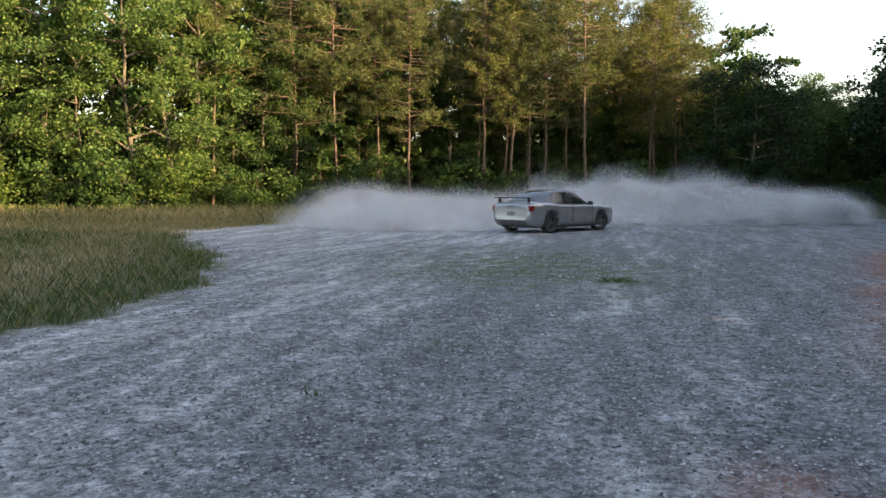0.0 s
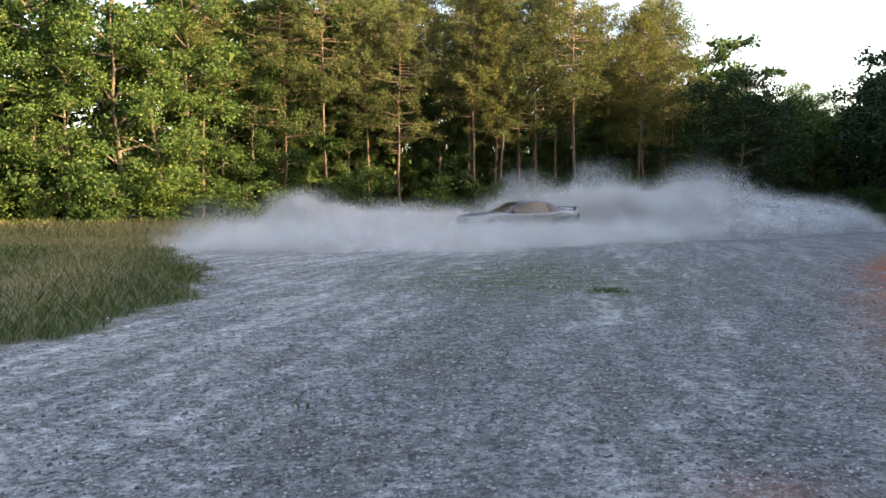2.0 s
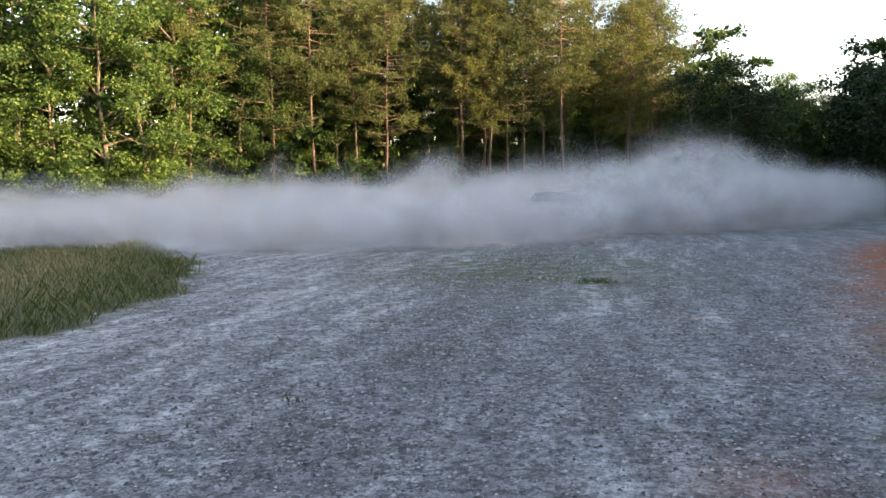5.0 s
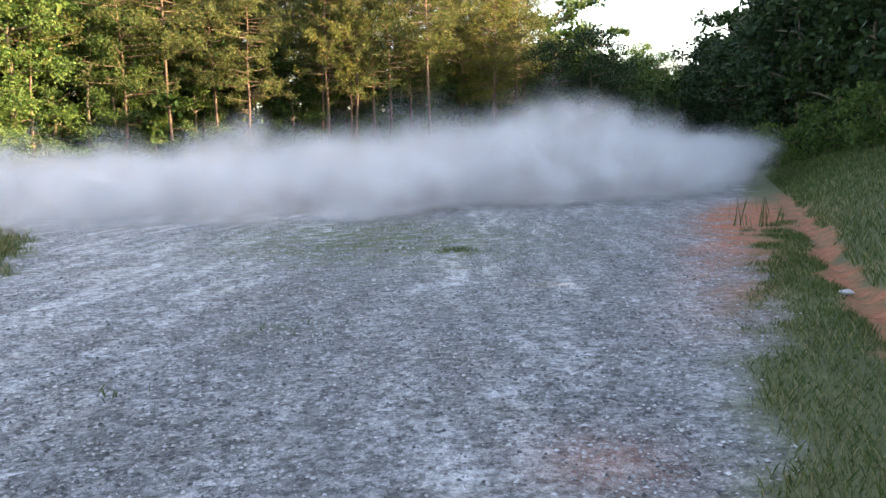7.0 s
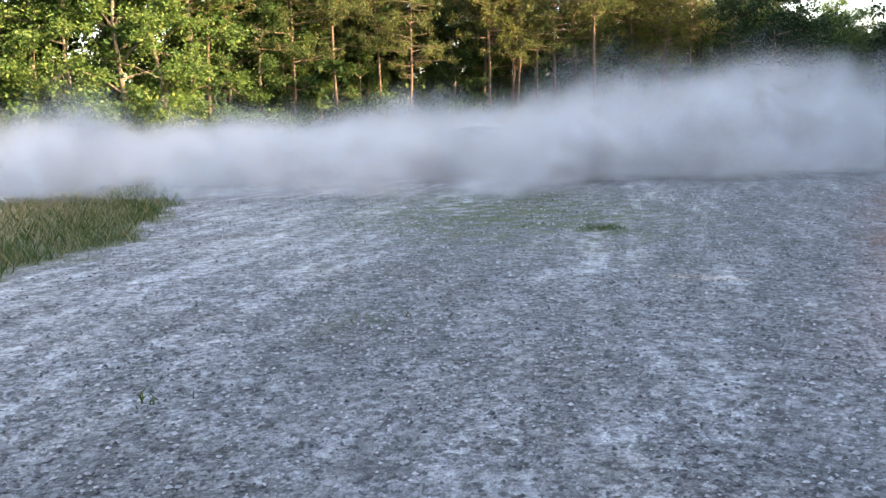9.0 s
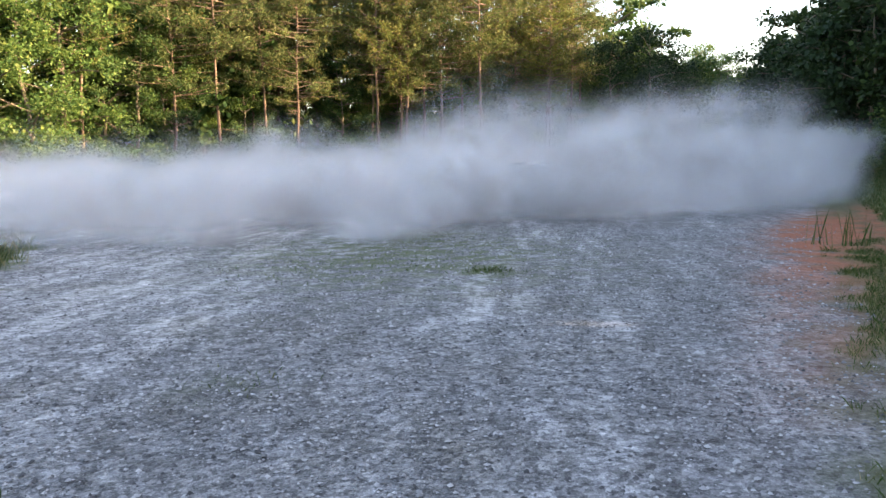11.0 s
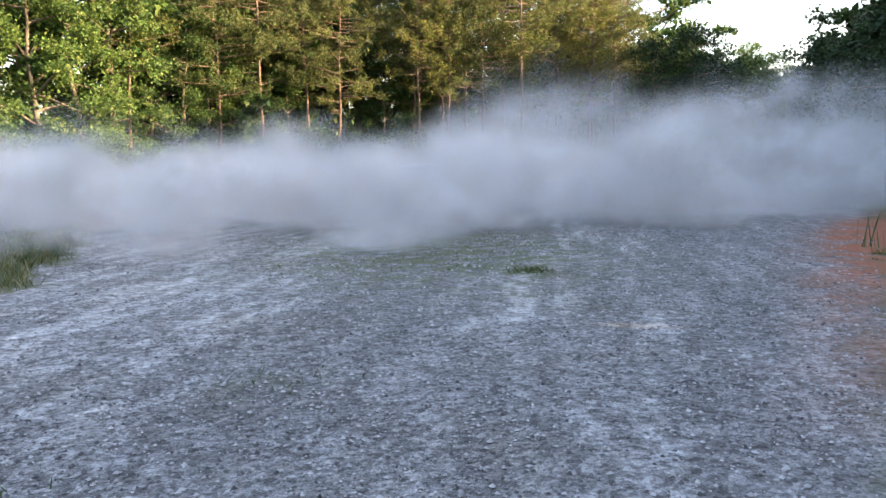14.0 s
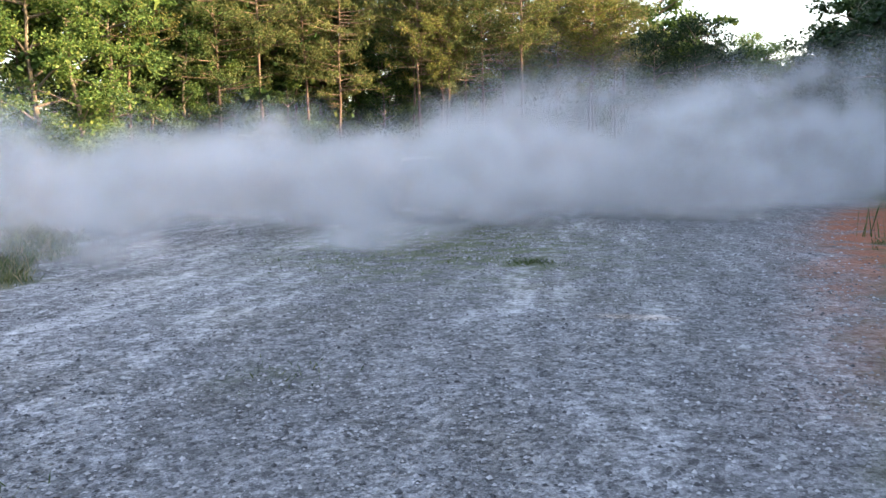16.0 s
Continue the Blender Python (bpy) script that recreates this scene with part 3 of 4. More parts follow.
def build_grass():
    rng = np.random.default_rng(5)
    green, dry = [], []

    def sow(x, y, h0, h1, dry_share, wide=0.004):
        g, c, p, ms = lot_masks(x, y)
        keep = (g < 0.45 * rng.random(len(x)) + 0.02) & (c < 0.35)
        x, y = x[keep], y[keep]
        h = rng.uniform(h0, h1, len(x)) * (0.7 + 0.5 * np.abs(fbm(x, y, 0.9, 9.0)))
        far = np.hypot(x, y)
        q = blades(rng, x, y, h, wide * (0.55 + far / 16), rng.uniform(0.1, 0.9, len(x)))
        d = rng.random(len(x)) < dry_share(x, y)
        green.append(q[~d])
        dry.append(q[d])

    # meadow beside the lot
    n = 110000
    x, y = -3.2 - 22 * rng.random(n) ** 1.4, 7.5 + 32 * rng.random(n) ** 1.2
    sow(x, y, 0.05, 0.26, lambda x, y: np.clip(0.24 + 0.75 * straw(x, y) + 0.2 * fbm(x, y, 0.4, 3.0), 0.05, 0.9))
    n = 36000
    x, y = rng.uniform(-45, 12, n), rng.uniform(34, 66, n)
    sow(x, y, 0.25, 0.7, lambda x, y: np.clip(0.25 + 0.75 * straw(x, y), 0.1, 0.95))
    # verge between lot and ditch
    n = 40000
    y = 2.5 + 16 * rng.random(n) ** 1.3
    x = 0.1 + 0.55 * y + 1.141 * rng.uniform(-0.45, 0.95, n)
    sow(x, y, 0.02, 0.11, lambda x, y: np.clip(0.08 + 0.12 * (y < 7) + 0.2 * fbm(x, y, 0.8, 3.0), 0.02, 0.7), 0.0032)
    # bank past the ditch
    n = 120000
    y = 3 + 60 * rng.random(n) ** 1.3
    x = 0.1 + 0.55 * y + 1.141 * (1.2 + 13 * rng.random(n) ** 1.2)
    sow(x, y, 0.05, 0.22, lambda x, y: np.clip(0.06 + 0.25 * fbm(x, y, 0.5, 3.0), 0.02, 0.5))
    tagged(new("meadow_grass", quads_mesh("meadow_grass", np.concatenate(green), GRASS)), "green grass on the meadow, verge and bank", "grass", kind="stuff")
    tagged(new("dry_grass", quads_mesh("dry_grass", np.concatenate(dry), GRASS_DRY)), "straw-coloured dry grass among the green", "grass", kind="stuff")
    # tufts that have seeded in the gravel
    tufts = []
    for cx, cy, r, n in ((2.6, 13.8, 0.2, 420), (0.4, 14.0, 0.7, 260), (1.3, 14.8, 0.9, 420), (0.2, 17.5, 1.3, 420), (3.2, 18.0, 1.3, 420), (0.2, 8.3, 0.2, 60), (-0.9, 6.3, 0.08, 30), (0.75, 3.95, 0.035, 26), (2.3, 16.2, 1.2, 300)):
        x, y = rng.normal(cx, r, n), rng.normal(cy, r, n)
        tufts.append(blades(rng, x, y, rng.uniform(0.015, 0.065, n), np.full(n, 0.0055), rng.uniform(0.3, 1.2, n)))
    tagged(new("weed_tufts", quads_mesh("weed_tufts", np.concatenate(tufts), GRASS)), "low green weeds seeded in the gravel", "weeds", kind="stuff")
    x, y = rng.normal(9.1, 0.2, 26), rng.normal(16.1, 0.25, 26)
    tagged(new("rush_tuft", quads_mesh("rush_tuft", blades(rng, x, y, rng.uniform(0.3, 0.75, 26), np.full(26, 0.011), rng.uniform(0.05, 0.35, 26)), GRASS)), "tall spiky rush tuft by the clay ditch", "plant", kind="stuff")


def flat_stone():
    bm = bmesh.new()
    bmesh.ops.create_icosphere(bm, subdivisions=2, radius=1.0)
    for v in bm.verts:
        k = 1 + 0.18 * noise.noise(v.co * 1.7)
        v.co = Vector((v.co.x * 0.12 * k, v.co.y * 0.07 * k, v.co.z * 0.035 * k))
    me = bpy.data.meshes.new("flat_stone")
    bm.to_mesh(me)
    bm.free()
    me.materials.append(CHIPS)
    ob = tagged(new("flat_stone", me), "flat pale stone lying across the clay ditch", "stone")
    ob.matrix_basis = pose(5.9, 8.75, float(ground_height(np.float64(5.9), np.float64(8.75))) + 0.015, 0, 4, 25)

# ---- dust ----
# front foot of the cloud: for each time, its y at given x
FRONT_X = [-26, -14, -7, -3, 0, 4, 8, 12, 18, 26]
FRONT = [(0.0, [34, 34, 31, 28, 28.2, 33.5, 33, 33.5, 37, 42]),
         (0.7, [33, 31, 28, 25.5, 26, 29.8, 32, 33, 37, 42]),
         (1.5, [31, 28, 25, 23.6, 24, 27, 30, 32, 37, 42]),
         (3.0, [27, 25, 22.5, 22, 22.5, 25, 28, 30, 36, 42]),
         (5.5, [22, 21.5, 21.2, 20.2, 20.8, 23.2, 25.2, 28, 36, 44]),
         (7.0, [21, 20.6, 20.4, 20, 20.2, 21.5, 23, 26, 34, 44]),
         (9.0, [19, 18.8, 18.8, 18.8, 19.2, 20.3, 22, 25, 33, 44]),
         (12.5, [17, 16.5, 15.8, 16, 17.2, 18, 19.5, 23, 31, 44]),
         (16.0, [14, 13, 12, 13, 15, 15.8, 17.6, 21.5, 30, 44])]
DUST_TIMES = [0.0, 0.7, 1.5, 3.0, 5.5, 7.0, 9.0, 12.5, 16.0]
LEFT_END = [-4.3, -5.2, -5.9, -7.8, -15, -18, -20, -23, -26]
RIGHT_END = [15.4, 15.8, 16.2, 16.8, 18, 18.6, 20.5, 22, 24]
HEIGHT = [1.7, 1.8, 2.0, 2.35, 3.1, 3.2, 3.3, 3.4, 3.6]
BACK = [40.5, 40.5, 41, 41, 40, 39, 38, 37, 36]
LOW_Z = [-0.9, -0.9, -0.9, -0.8, 0.0, 0.0, 0.0, -0.1, -0.15]
RISE_Y = [34.5, 35.5, 36.3, 36.3, 27, 25, 23, 21, 19]
# crest of the spread cloud: for each late time, its height at given x
CREST_X = [-26, -10, -4, 0, 4, 8, 12, 16, 22]
CREST = {5.5: [1.9, 2.2, 2.7, 2.7, 2.6, 2.9, 3.4, 3.3, 3.2],
         7.0: [1.9, 2.2, 2.7, 2.7, 2.6, 2.9, 3.5, 3.5, 3.4],
         9.0: [1.7, 1.9, 2.0, 2.2, 2.6, 2.9, 3.2, 3.6, 4.0],
         12.5: [2.0, 2.2, 2.0, 2.3, 2.9, 2.6, 3.0, 3.9, 4.7],
         16.0: [2.2, 2.4, 2.3, 2.5, 3.0, 2.8, 3.3, 4.2, 5.2]}


def dust_puffs(count=250, small=230):
    meshes = []
    for k in range(12):
        rng = np.random.default_rng(100 + k)
        n = 38 if k < 6 else 70
        c = rng.normal(size=(n, 3)) * np.array([0.62, 0.62, 0.42])
        face = rng.normal(size=(n, 3)) * 0.55 + np.array([0, 1, 0])
        face /= np.linalg.norm(face, axis=1)[:, None]
        a = np.cross(face, frames_of(rng, n)[0])
        a /= np.linalg.norm(a, axis=1)[:, None]
        b = np.cross(face, a)
        s = (rng.uniform(0.7, 1.3, n) * (1.0 if k < 6 else 1.2))[:, None]
        meshes.append(quads_mesh("dust_puff", np.stack([c - a * s - b * s, c + a * s - b * s, c + a * s + b * s, c - a * s + b * s], axis=1), DUST if k < 6 else DUST_FRESH, True))
    rnd = random.Random(17)
    puffs = []
    for i in range(count):
        u = (i + rnd.random()) / count
        w = rnd.random() ** 1.2 * (0.85 if rnd.random() < 0.8 else 1.5)
        puffs.append((tagged(new("dust_puff", meshes[i % 6]), "soft billow of pale grey stone dust above the gravel", "dust", "dust raised by the car", "stuff"),
                      u, rnd.random(), w, rnd.uniform(-40, 40), rnd.uniform(-2, 2)))
    # tight young billows, low to the ground
    for i in range(small):
        u = (i + rnd.random()) / small
        ob = tagged(new("dust_billow", meshes[6 + i % 6]), "tight fresh billow of pale dust close to the ground", "dust", "dust raised by the car", "stuff")
        ob.scale = [rnd.uniform(0.4, 0.7)] * 3
        puffs.append((ob, u, rnd.random() ** 1.4, 0.5 + 0.75 * rnd.random(), rnd.uniform(-60, 60), rnd.uniform(-4, 4)))
    return puffs


def dust_rows(u, v, w, turn, spin, tight):
    rows = []
    u = u + 0.10 * u ** 7 - 0.08 * (1 - u) ** 7
    for i, t in enumerate(DUST_TIMES):
        x = LEFT_END[i] + (RIGHT_END[i] - LEFT_END[i]) * u
        front = float(np.interp(x, FRONT_X, FRONT[i][1])) + max(-0.6, 0.8 - 0.13 * t)
        y = front + max(4.0, BACK[i] + max(0.0, x - 12) * 0.6 - front) * v ** (1 / (1 + t / 40))
        rise = min(1.0, max(0.0, (y - RISE_Y[i]) / 2.5))
        if x > 9:
            rise = max(rise, min(1.0, v * 2.2))
        high = -0.1 + (HEIGHT[i] * (0.85 + 0.25 * math.sin(9 * u + 3 * v)) - 0.9) * w
        if x < 1 and t < 4:
            high *= 0.75
        if t in CREST:
            crest = float(np.interp(x, CREST_X, CREST[t])) + 0.25 * math.sin(23 * u + 5 * v)
            high = -0.1 + (crest - 0.95) * min(w, 1.15) + 1.1 * max(0.0, w - 0.95) * min(1.0, max(0.0, (t - 6) / 6))
        low = LOW_Z[i] + (0.3 + 0.1 * t) * w
        if -1 < x < 9 and t < 2.5:
            low -= 0.2
        if x < -1.5:
            low += 0.45 * max(0.0, 1 - t / 5)
        if tight:
            low, high = max(low, -0.5 + 0.42 * w), high + 0.2
            sunk = min(1.0, max(0.0, (t - 3) / 6))
            low, high, y = low - 0.5 * sunk, high * (1 - sunk) - 0.3 * sunk, y + 3 * sunk
        rows.append((t, pose(x, y, low + (high - low) * rise, 0, 0, turn + spin * t)))
    return rows


PUFFS = dust_puffs()

# ---- car ----
CAR_T = [0, 0.4, 0.8, 1.0, 1.4, 1.8, 2.2, 2.6, 2.8, 3.1, 3.7, 4.75, 5.3, 6.2, 7.0, 7.6, 8.4, 9.0, 9.7, 10.9, 12.0, 13.5, 15.1, 16.0]
CAR_HEAD = [48, 85, 125, 145, 178, 193, 213, 245, 265, 290, 330, 408, 465, 540, 580, 625, 680, 705, 745, 830, 900, 965, 988, 992]
CAR_PHASE = [27, 57, 88, 100, 124, 152, 180, 206, 219, 240, 290, 387, 432, 490, 545, 585, 640, 690, 735, 820, 890, 950, 990, 995]


def car_rows():
    rows = []
    for k in range(0, 161):
        t = k / 10
        head = float(np.interp(t, CAR_T, CAR_HEAD))
        ph = radians(float(np.interp(t, CAR_T, CAR_PHASE)))
        cx = float(np.interp(t, [0, 6.2, 9.7, 13, 15.1, 16], [2.1, 2.1, 2.9, 3.6, 4.15, 4.15]))
        cy = float(np.interp(t, [0, 6.2, 9.7, 13, 15.1, 16], [32.5, 32.0, 29.0, 26.0, 24.3, 23.7]))
        rows.append((t, pose(cx + 2.8 * math.sin(ph), cy - 2.8 * math.cos(ph), 0, 0, 0, head)))
    return rows


def paint(name, col, rough, metal, coat=0.0):
    m, n, l, b = material(name, rough, metal)
    tex = n.new("ShaderNodeTexCoord")
    t = node(n, "TexNoise", Scale=3.0, Detail=6.0)
    l.new(tex.outputs["Object"], t.inputs["Vector"])
    r = ramp(n, [(0.3, tuple(c * 0.88 for c in col)), (0.7, tuple(min(1, c * 1.08) for c in col))])
    l.new(t.outputs[0], r.inputs[0])
    l.new(r.outputs[0], b.inputs["Base Color"])
    b.inputs["Coat Weight"].default_value = coat
    return m


SILVER = paint("dusty_silver_paint", (0.37, 0.375, 0.39), 0.34, 0.55, 0.4)
ROOF = paint("dark_upper_panels", (0.10, 0.10, 0.115), 0.35, 0.3, 0.4)
TINT = paint("tinted_glass", (0.012, 0.014, 0.018), 0.08, 0.0)
RUBBER = paint("tyre_rubber", (0.03, 0.03, 0.03), 0.85, 0.0)
ALLOY = paint("dark_alloy", (0.22, 0.22, 0.23), 0.35, 0.8)
BLACK = paint("black_trim", (0.02, 0.02, 0.022), 0.5, 0.0)
TAIL_RED = paint("red_lamp_glass", (0.22, 0.012, 0.02), 0.15, 0.0)
LAMP_CLEAR = paint("headlamp_glass", (0.30, 0.31, 0.33), 0.1, 0.3)


def part(name, pieces, mat, parent, label="", smooth=False, bevel=0.0):
    v, f = join(pieces)
    ob = new(name, mesh_of(name, v, f, mat, smooth))
    ob.parent = parent
    if bevel:
        mod = ob.modifiers.new("bevel", "BEVEL")
        mod.width, mod.segments = bevel, 2
    return tagged(ob, label) if label else ob


def box(cx, cy, cz, sx, sy, sz, taper=1.0):
    x, y, z = sx / 2, sy / 2, sz / 2
    v = [(cx + a * x * (taper if c > 0 else 1), cy + b * y * (taper if c > 0 else 1), cz + c * z) for c in (-1, 1) for a, b in ((-1, -1), (1, -1), (1, 1), (-1, 1))]
    return v, [(3, 2, 1, 0), (4, 5, 6, 7), (0, 1, 5, 4), (1, 2, 6, 5), (2, 3, 7, 6), (3, 0, 4, 7)]


def ring(profile, sides, cy=0.0):
    """A turned ring about the y axis from (radius, y) pairs."""
    v, f, n = [], [], len(profile)
    for k in range(sides):
        w = 2 * math.pi * k / sides
        v += [(r * math.cos(w), y + cy, r * math.sin(w)) for r, y in profile]
    for k in range(sides):
        for j in range(n):
            a, b = k * n, ((k + 1) % sides) * n
            f.append((a + j, a + (j + 1) % n, b + (j + 1) % n, b + j))
    return v, f


# body sections: x, half width, sill z, shoulder z, top z at the middle
BODY = [(-2.54, 0.70, 0.46, 0.86, 0.93), (-2.50, 0.80, 0.36, 0.95, 1.00), (-2.35, 0.88, 0.27, 0.99, 1.05), (-1.95, 0.935, 0.22, 1.00, 1.06), (-1.5, 0.945, 0.20, 0.985, 1.03),
        (-0.9, 0.93, 0.20, 0.94, 0.98), (0.0, 0.925, 0.20, 0.92, 0.96), (0.8, 0.93, 0.20, 0.925, 0.97), (1.2, 0.94, 0.20, 0.92, 0.985), (1.55, 0.945, 0.20, 0.905, 0.965),
        (2.05, 0.925, 0.22, 0.86, 0.915), (2.38, 0.87, 0.24, 0.82, 0.865), (2.50, 0.80, 0.27, 0.78, 0.82), (2.54, 0.74, 0.34, 0.70, 0.74)]


def body_piece():
    v, f = [], []
    for x, w, s, sh, top in BODY:
        half = [(0.0, s), (w * 0.86, s), (w * 0.965, s + 0.09), (w, s + 0.28), (w * 0.99, sh - 0.16), (w * 0.965, sh - 0.03), (w * 0.9, sh + 0.02), (w * 0.55, top - 0.008), (0.0, top)]
        loop = half + [(-y, z) for y, z in half[-2:0:-1]]
        v += [(x, y, z) for y, z in loop]
    n = 16
    for i in range(len(BODY) - 1):
        for k in range(n):
            a, b = i * n, (i + 1) * n
            f.append((a + k, a + (k + 1) % n, b + (k + 1) % n, b + k))
    f.append(tuple(range(n)))
    f.append(tuple(range(len(v) - 1, len(v) - n - 1, -1)))
    return v, f


CABIN = [(1.08, 0.76, 0.97), (0.62, 0.70, 1.22), (0.22, 0.63, 1.405), (-0.10, 0.625, 1.455), (-0.45, 0.625, 1.47), (-0.85, 0.615, 1.445), (-1.2, 0.61, 1.36), (-1.6, 0.64, 1.2), (-2.02, 0.70, 1.03)]


def cabin_at(x):
    xs = [c[0] for c in CABIN][::-1]
    return float(np.interp(x, xs, [c[1] for c in CABIN][::-1])), float(np.interp(x, xs, [c[2] for c in CABIN][::-1]))


def side_point(x, k, side, out=0.007):
    w, z = cabin_at(x)
    zt = z - 0.035
    zb = min(0.93, zt)
    return (x, side * (0.86 + (w - 0.86) * k + out), zb + (zt - zb) * k)


def cabin_piece():
    v, f = [], []
    for x, w, z in CABIN:
        zt = z - 0.035
        half = [(0.86, 0.90), (w, zt), (w * 0.86, z - 0.012), (0.0, z)]
        v += [(x, y, q) for y, q in half + [(-y, q) for y, q in half[-2::-1]]]
    n = 7
    for i in range(len(CABIN) - 1):
        for k in range(n - 1):
            a, b = i * n, (i + 1) * n
            f.append((a + k, b + k, b + k + 1, a + k + 1))
    return v, f


def glass_strip(stations, wide):
    """A pane over the cabin between stations, at a share of its width."""
    v, f = [], []
    for x in stations:
        w, z = cabin_at(x)
        for q in (-1, -0.5, 0, 0.5, 1):
            v.append((x, q * w * wide, z + 0.008 - 0.02 * q * q))
    for i in range(len(stations) - 1):
        for k in range(4):
            a, b = i * 5, (i + 1) * 5
            f.append((a + k, b + k, b + k + 1, a + k + 1))
    return v, f


def side_pane(low, high, side):
    """low, high: x values along the lower and the upper edge."""
    v = [side_point(x, 0.12, side) for x in low] + [side_point(x, 0.93, side) for x in high]
    n = len(low)
    return v, [(k, k + 1, n + k + 1, n + k) for k in range(n - 1)]


def hood_piece():
    """A slightly proud panel over the body between grille and windshield."""
    v, f = [], []
    xs = (1.14, 1.4, 1.75, 2.1, 2.36)
    for x in xs:
        w = float(np.interp(x, [b[0] for b in BODY], [b[1] for b in BODY]))
        sh = float(np.interp(x, [b[0] for b in BODY], [b[3] for b in BODY])) + 0.02
        top = float(np.interp(x, [b[0] for b in BODY], [b[4] for b in BODY]))
        for q, z in ((-0.86, sh + 0.0), (-0.55, top - 0.008), (0, top), (0.55, top - 0.008), (0.86, sh + 0.0)):
            v.append((x, q * w, z + 0.012))
    for i in range(len(xs) - 1):
        for k in range(4):
            a, b = i * 5, (i + 1) * 5
            f.append((a + k, b + k, b + k + 1, a + k + 1))
    return v, f


def build_car():
    car = tagged(new("car"), "dusty silver four-door sedan car drifting on the gravel lot", "car")
    v, f = body_piece()
    raw = new("raw", mesh_of("raw", v, f, SILVER, True))
    mod = raw.modifiers.new("bevel", "BEVEL")
    mod.width, mod.segments, mod.angle_limit = 0.02, 2, radians(40)
    cutters = []
    for ax in (1.55, -1.50):
        for side in (-1, 1):
            cv, cf = ring([(0.405, -0.18), (0.405, 0.3), (0.001, 0.3), (0.001, -0.18)], 28)
            c = new("arch", mesh_of("arch", [(x + ax, y + side * 0.85, z + 0.37) for x, y, z in cv], cf, BLACK))
            b = raw.modifiers.new("arch", "BOOLEAN")
            b.operation, b.object, b.solver = "DIFFERENCE", c, "EXACT"
            cutters.append(c)
    bpy.context.view_layer.update()
    me = bpy.data.meshes.new_from_object(raw.evaluated_get(bpy.context.evaluated_depsgraph_get()))
    for ob in [raw] + cutters:
        bpy.data.objects.remove(ob)
    me.name = "body"
    body = new("body", me)
    body.parent = car
    part("roof", [cabin_piece()], ROOF, car, "dark grey roof and pillars", True)
    # same dark tone as the roof, laid over the silver body
    part("hood", [hood_piece()], ROOF, car, "dark grey hood", True)
    part("windshield", [glass_strip([1.02, 0.8, 0.55, 0.28], 0.9)], TINT, car, "dark windshield", True)
    part("rear_window", [glass_strip([-0.98, -1.2, -1.5, -1.86], 0.86)], TINT, car, "dark rear window", True)
    for side in (-1, 1):
        part("side_window", [side_pane([0.86, 0.5, 0.1, -0.22], [0.42, 0.2, 0.0, -0.22], side)], TINT, car, "tinted front door window")
        part("side_window", [side_pane([-0.28, -0.6, -0.95, -1.12], [-0.28, -0.5, -0.75, -0.9], side)], TINT, car, "tinted rear door window")
        part("side_window", [side_pane([-1.17, -1.35, -1.5], [-0.95, -1.02, -1.1], side)], TINT, car, "small rear quarter window")
        door_y = side * 0.929
        for x in (0.95, -0.25, -1.15):
            part("door_seam", [box(x, side * 0.931, 0.62, 0.012, 0.012, 0.55)], BLACK, car)
        for x in (-0.1, -1.0):
            part("door_handle", [box(x, side * 0.935, 0.80, 0.17, 0.03, 0.035)], SILVER, car, bevel=0.008)
        part("side_moulding", [box(-0.1, side * 0.933, 0.56, 2.2, 0.02, 0.035)], SILVER, car, bevel=0.005)
        part("side_skirt", [box(0.0, side * 0.885, 0.21, 2.2, 0.06, 0.07)], BLACK, car)
        mirror = part("mirror", [box(0.72, side * 1.0, 1.0, 0.1, 0.2, 0.14, 0.85), box(0.74, side * 0.9, 0.96, 0.05, 0.1, 0.05)], BLACK, car, "dark door mirror", bevel=0.02)
        part("tail_light", [box(-2.475, side * 0.66, 0.83, 0.09, 0.30, 0.19), box(-2.40, side * 0.835, 0.84, 0.14, 0.05, 0.17)], TAIL_RED, car, "red tail light", bevel=0.015)
        part("headlight", [box(2.455, side * 0.62, 0.685, 0.1, 0.32, 0.13)], LAMP_CLEAR, car, "clear headlight", bevel=0.02)
        part("fog_light", [box(2.53, side * 0.55, 0.38, 0.03, 0.16, 0.08)], BLACK, car, bevel=0.01)
        part("exhaust_pipe", [ring([(0.045, -0.06), (0.045, 0.06), (0.036, 0.06), (0.036, -0.06)], 12)], ALLOY, car).matrix_basis = pose(-2.5, side * 0.5, 0.34, 0, 0, 90)
    part("grille", [box(2.535, 0, 0.62, 0.03, 0.86, 0.22)], BLACK, car, "black front grille", bevel=0.01)
    part("grille_bar", [box(2.555, 0, 0.62, 0.02, 0.84, 0.03)], SILVER, car)
    part("grille_bar", [box(2.555, 0, 0.62, 0.02, 0.03, 0.2)], SILVER, car)
    part("air_intake", [box(2.53, 0, 0.38, 0.03, 0.8, 0.12)], BLACK, car, bevel=0.01)
    part("rear_valance", [box(-2.50, 0, 0.38, 0.06, 1.2, 0.13)], BLACK, car, bevel=0.02)
    part("number_plate", [box(-2.545, 0, 0.66, 0.015, 0.31, 0.15)], LAMP_CLEAR, car, "blank pale plate")
    part("tail_badge", [box(-2.535, 0, 0.90, 0.012, 0.30, 0.02)], BLACK, car)
    wing = part("spoiler", [box(-2.36, 0, 1.19, 0.24, 1.60, 0.035, 0.94)], BLACK, car, "black raised rear spoiler", bevel=0.012)
    for side in (-1, 1):
        part("spoiler_post", [box(-2.36, side * 0.62, 1.11, 0.13, 0.05, 0.15, 0.8)], BLACK, wing, bevel=0.01)
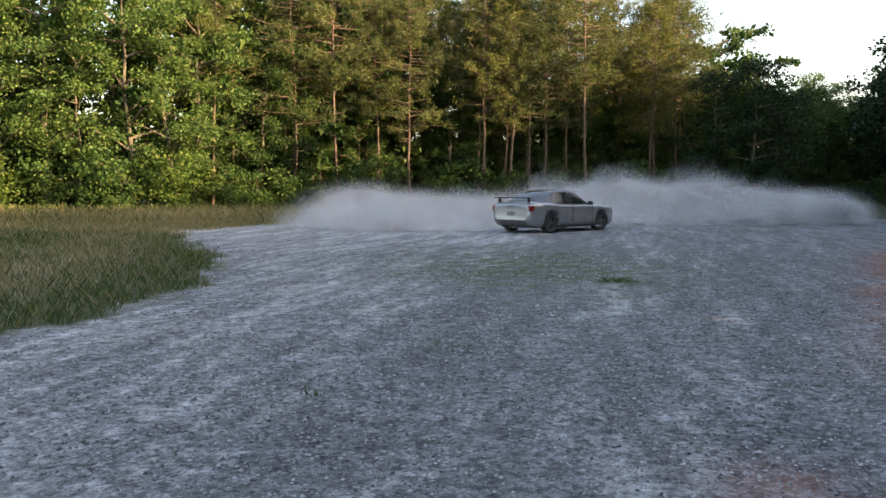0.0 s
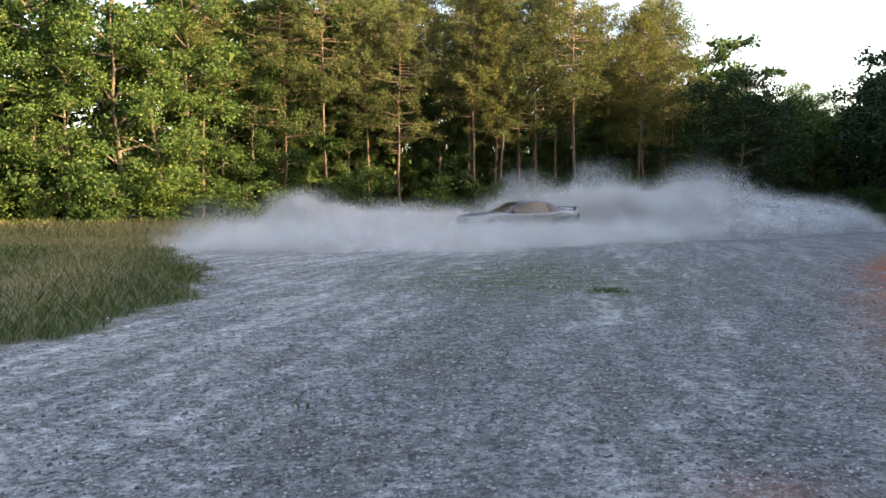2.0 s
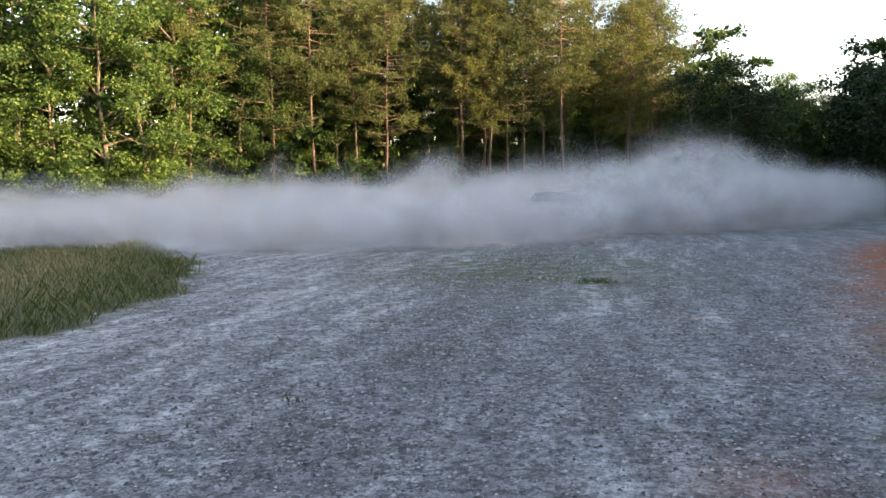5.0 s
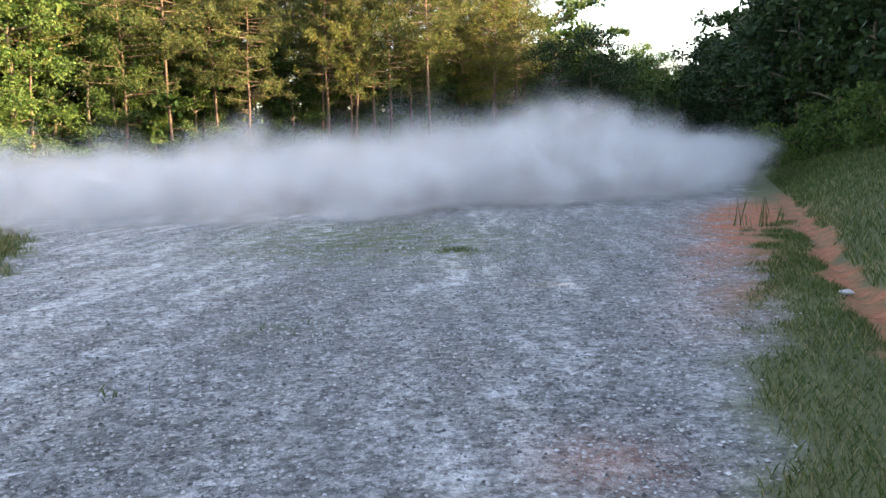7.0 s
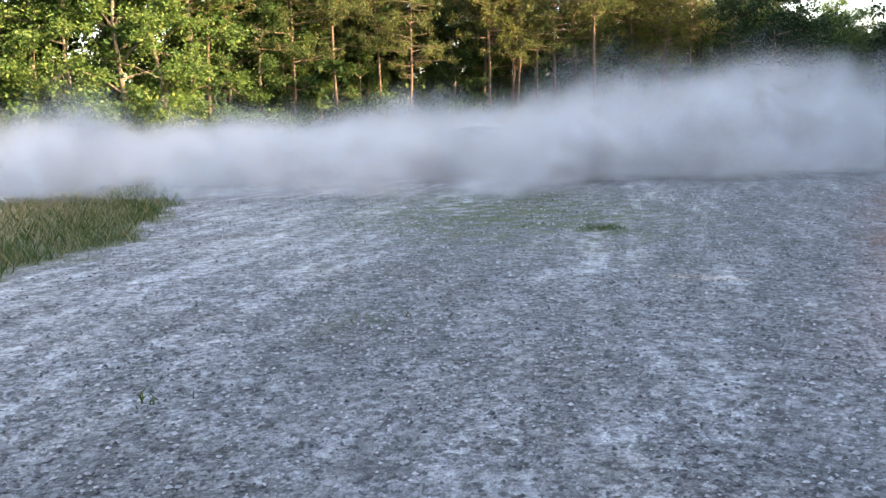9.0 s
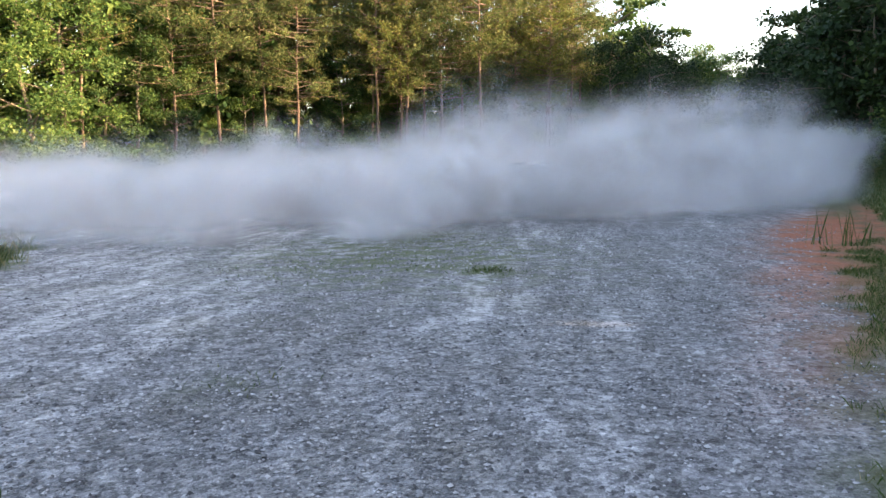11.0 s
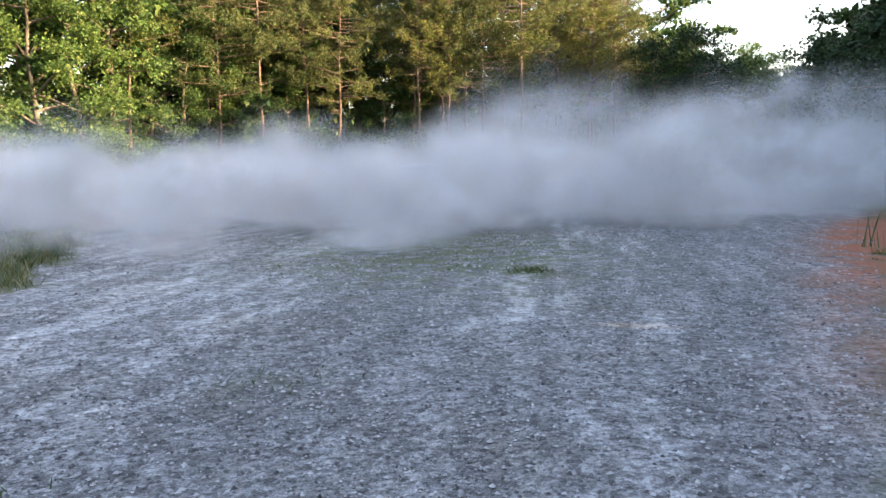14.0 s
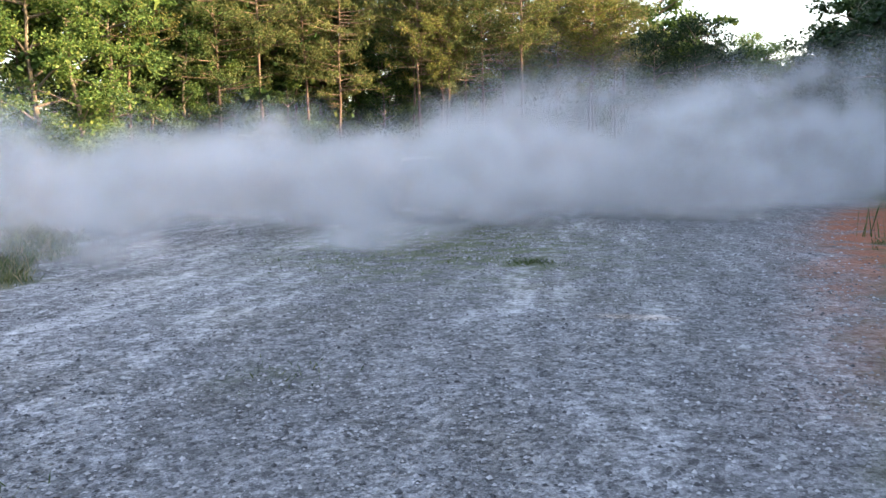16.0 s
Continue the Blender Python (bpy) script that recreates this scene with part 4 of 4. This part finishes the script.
    part("underbody", [box(0, 0, 0.24, 4.3, 1.4, 0.12)], BLACK, car)
    wheels = []
    tyre_v = [(0.265, -0.10), (0.33, -0.12), (0.355, -0.10), (0.362, -0.05), (0.362, 0.05), (0.355, 0.10), (0.33, 0.12), (0.265, 0.10)]
    for ax, side in ((1.55, -1), (1.55, 1), (-1.50, -1), (-1.50, 1)):
        wheel = part("wheel", [ring(tyre_v, 28)], RUBBER, car, "black tyre on a dark alloy wheel", True)
        spokes = [ring([(0.27, -0.09), (0.27, 0.09), (0.24, 0.09), (0.24, -0.09)], 28), ring([(0.06, side * 0.04), (0.06, side * 0.085), (0.001, side * 0.09), (0.001, side * 0.04)], 14)]
        for k in range(5):
            bv, bf = box(0.15, side * 0.07, 0, 0.22, 0.03, 0.06, 0.9)
            w = 2 * math.pi * k / 5
            spokes.append(([(x * math.cos(w) - z * math.sin(w), y, x * math.sin(w) + z * math.cos(w)) for x, y, z in bv], bf))
        part("rim", spokes, ALLOY, wheel, "five-spoke dark alloy rim")
        part("brake_disc", [ring([(0.19, -side * 0.02), (0.19, side * 0.0), (0.001, side * 0.0), (0.001, -side * 0.02)], 20)], ALLOY, wheel)
        wheel.matrix_basis = pose(ax, side * 0.80, 0.362)
        wheels.append((wheel, ax, side))
    return car, wheels


CAR, WHEELS = build_car()


def wheel_rows(ax, side):
    """Driven rear wheels spin fast; the front ones roll slowly and stay steered against the slide."""
    rows = []
    for k in range(0, 161):
        t = k / 10
        if ax > 0:
            lock = float(np.interp(t, [0, 3, 9, 14, 16], [-24, -18, -22, -6, 0]))
            m = pose(ax, side * 0.80, 0.362, 0, 0, lock) @ pose(0, 0, 0, 0, 28 * k, 0)
        else:
            m = pose(ax, side * 0.80, 0.362, 0, 75 * k, 0)
        rows.append((t, m))
    return rows

build_ground()
plant_trees()
build_chips()
build_grass()
flat_stone()


def motions():
    walk(CAR, car_rows())
    for wheel, ax, side in WHEELS:
        walk(wheel, wheel_rows(ax, side))
    for puff, u, v, w, turn, spin in PUFFS:
        walk(puff, dust_rows(u, v, w, turn, spin, puff.scale.x < 0.9))


motions()
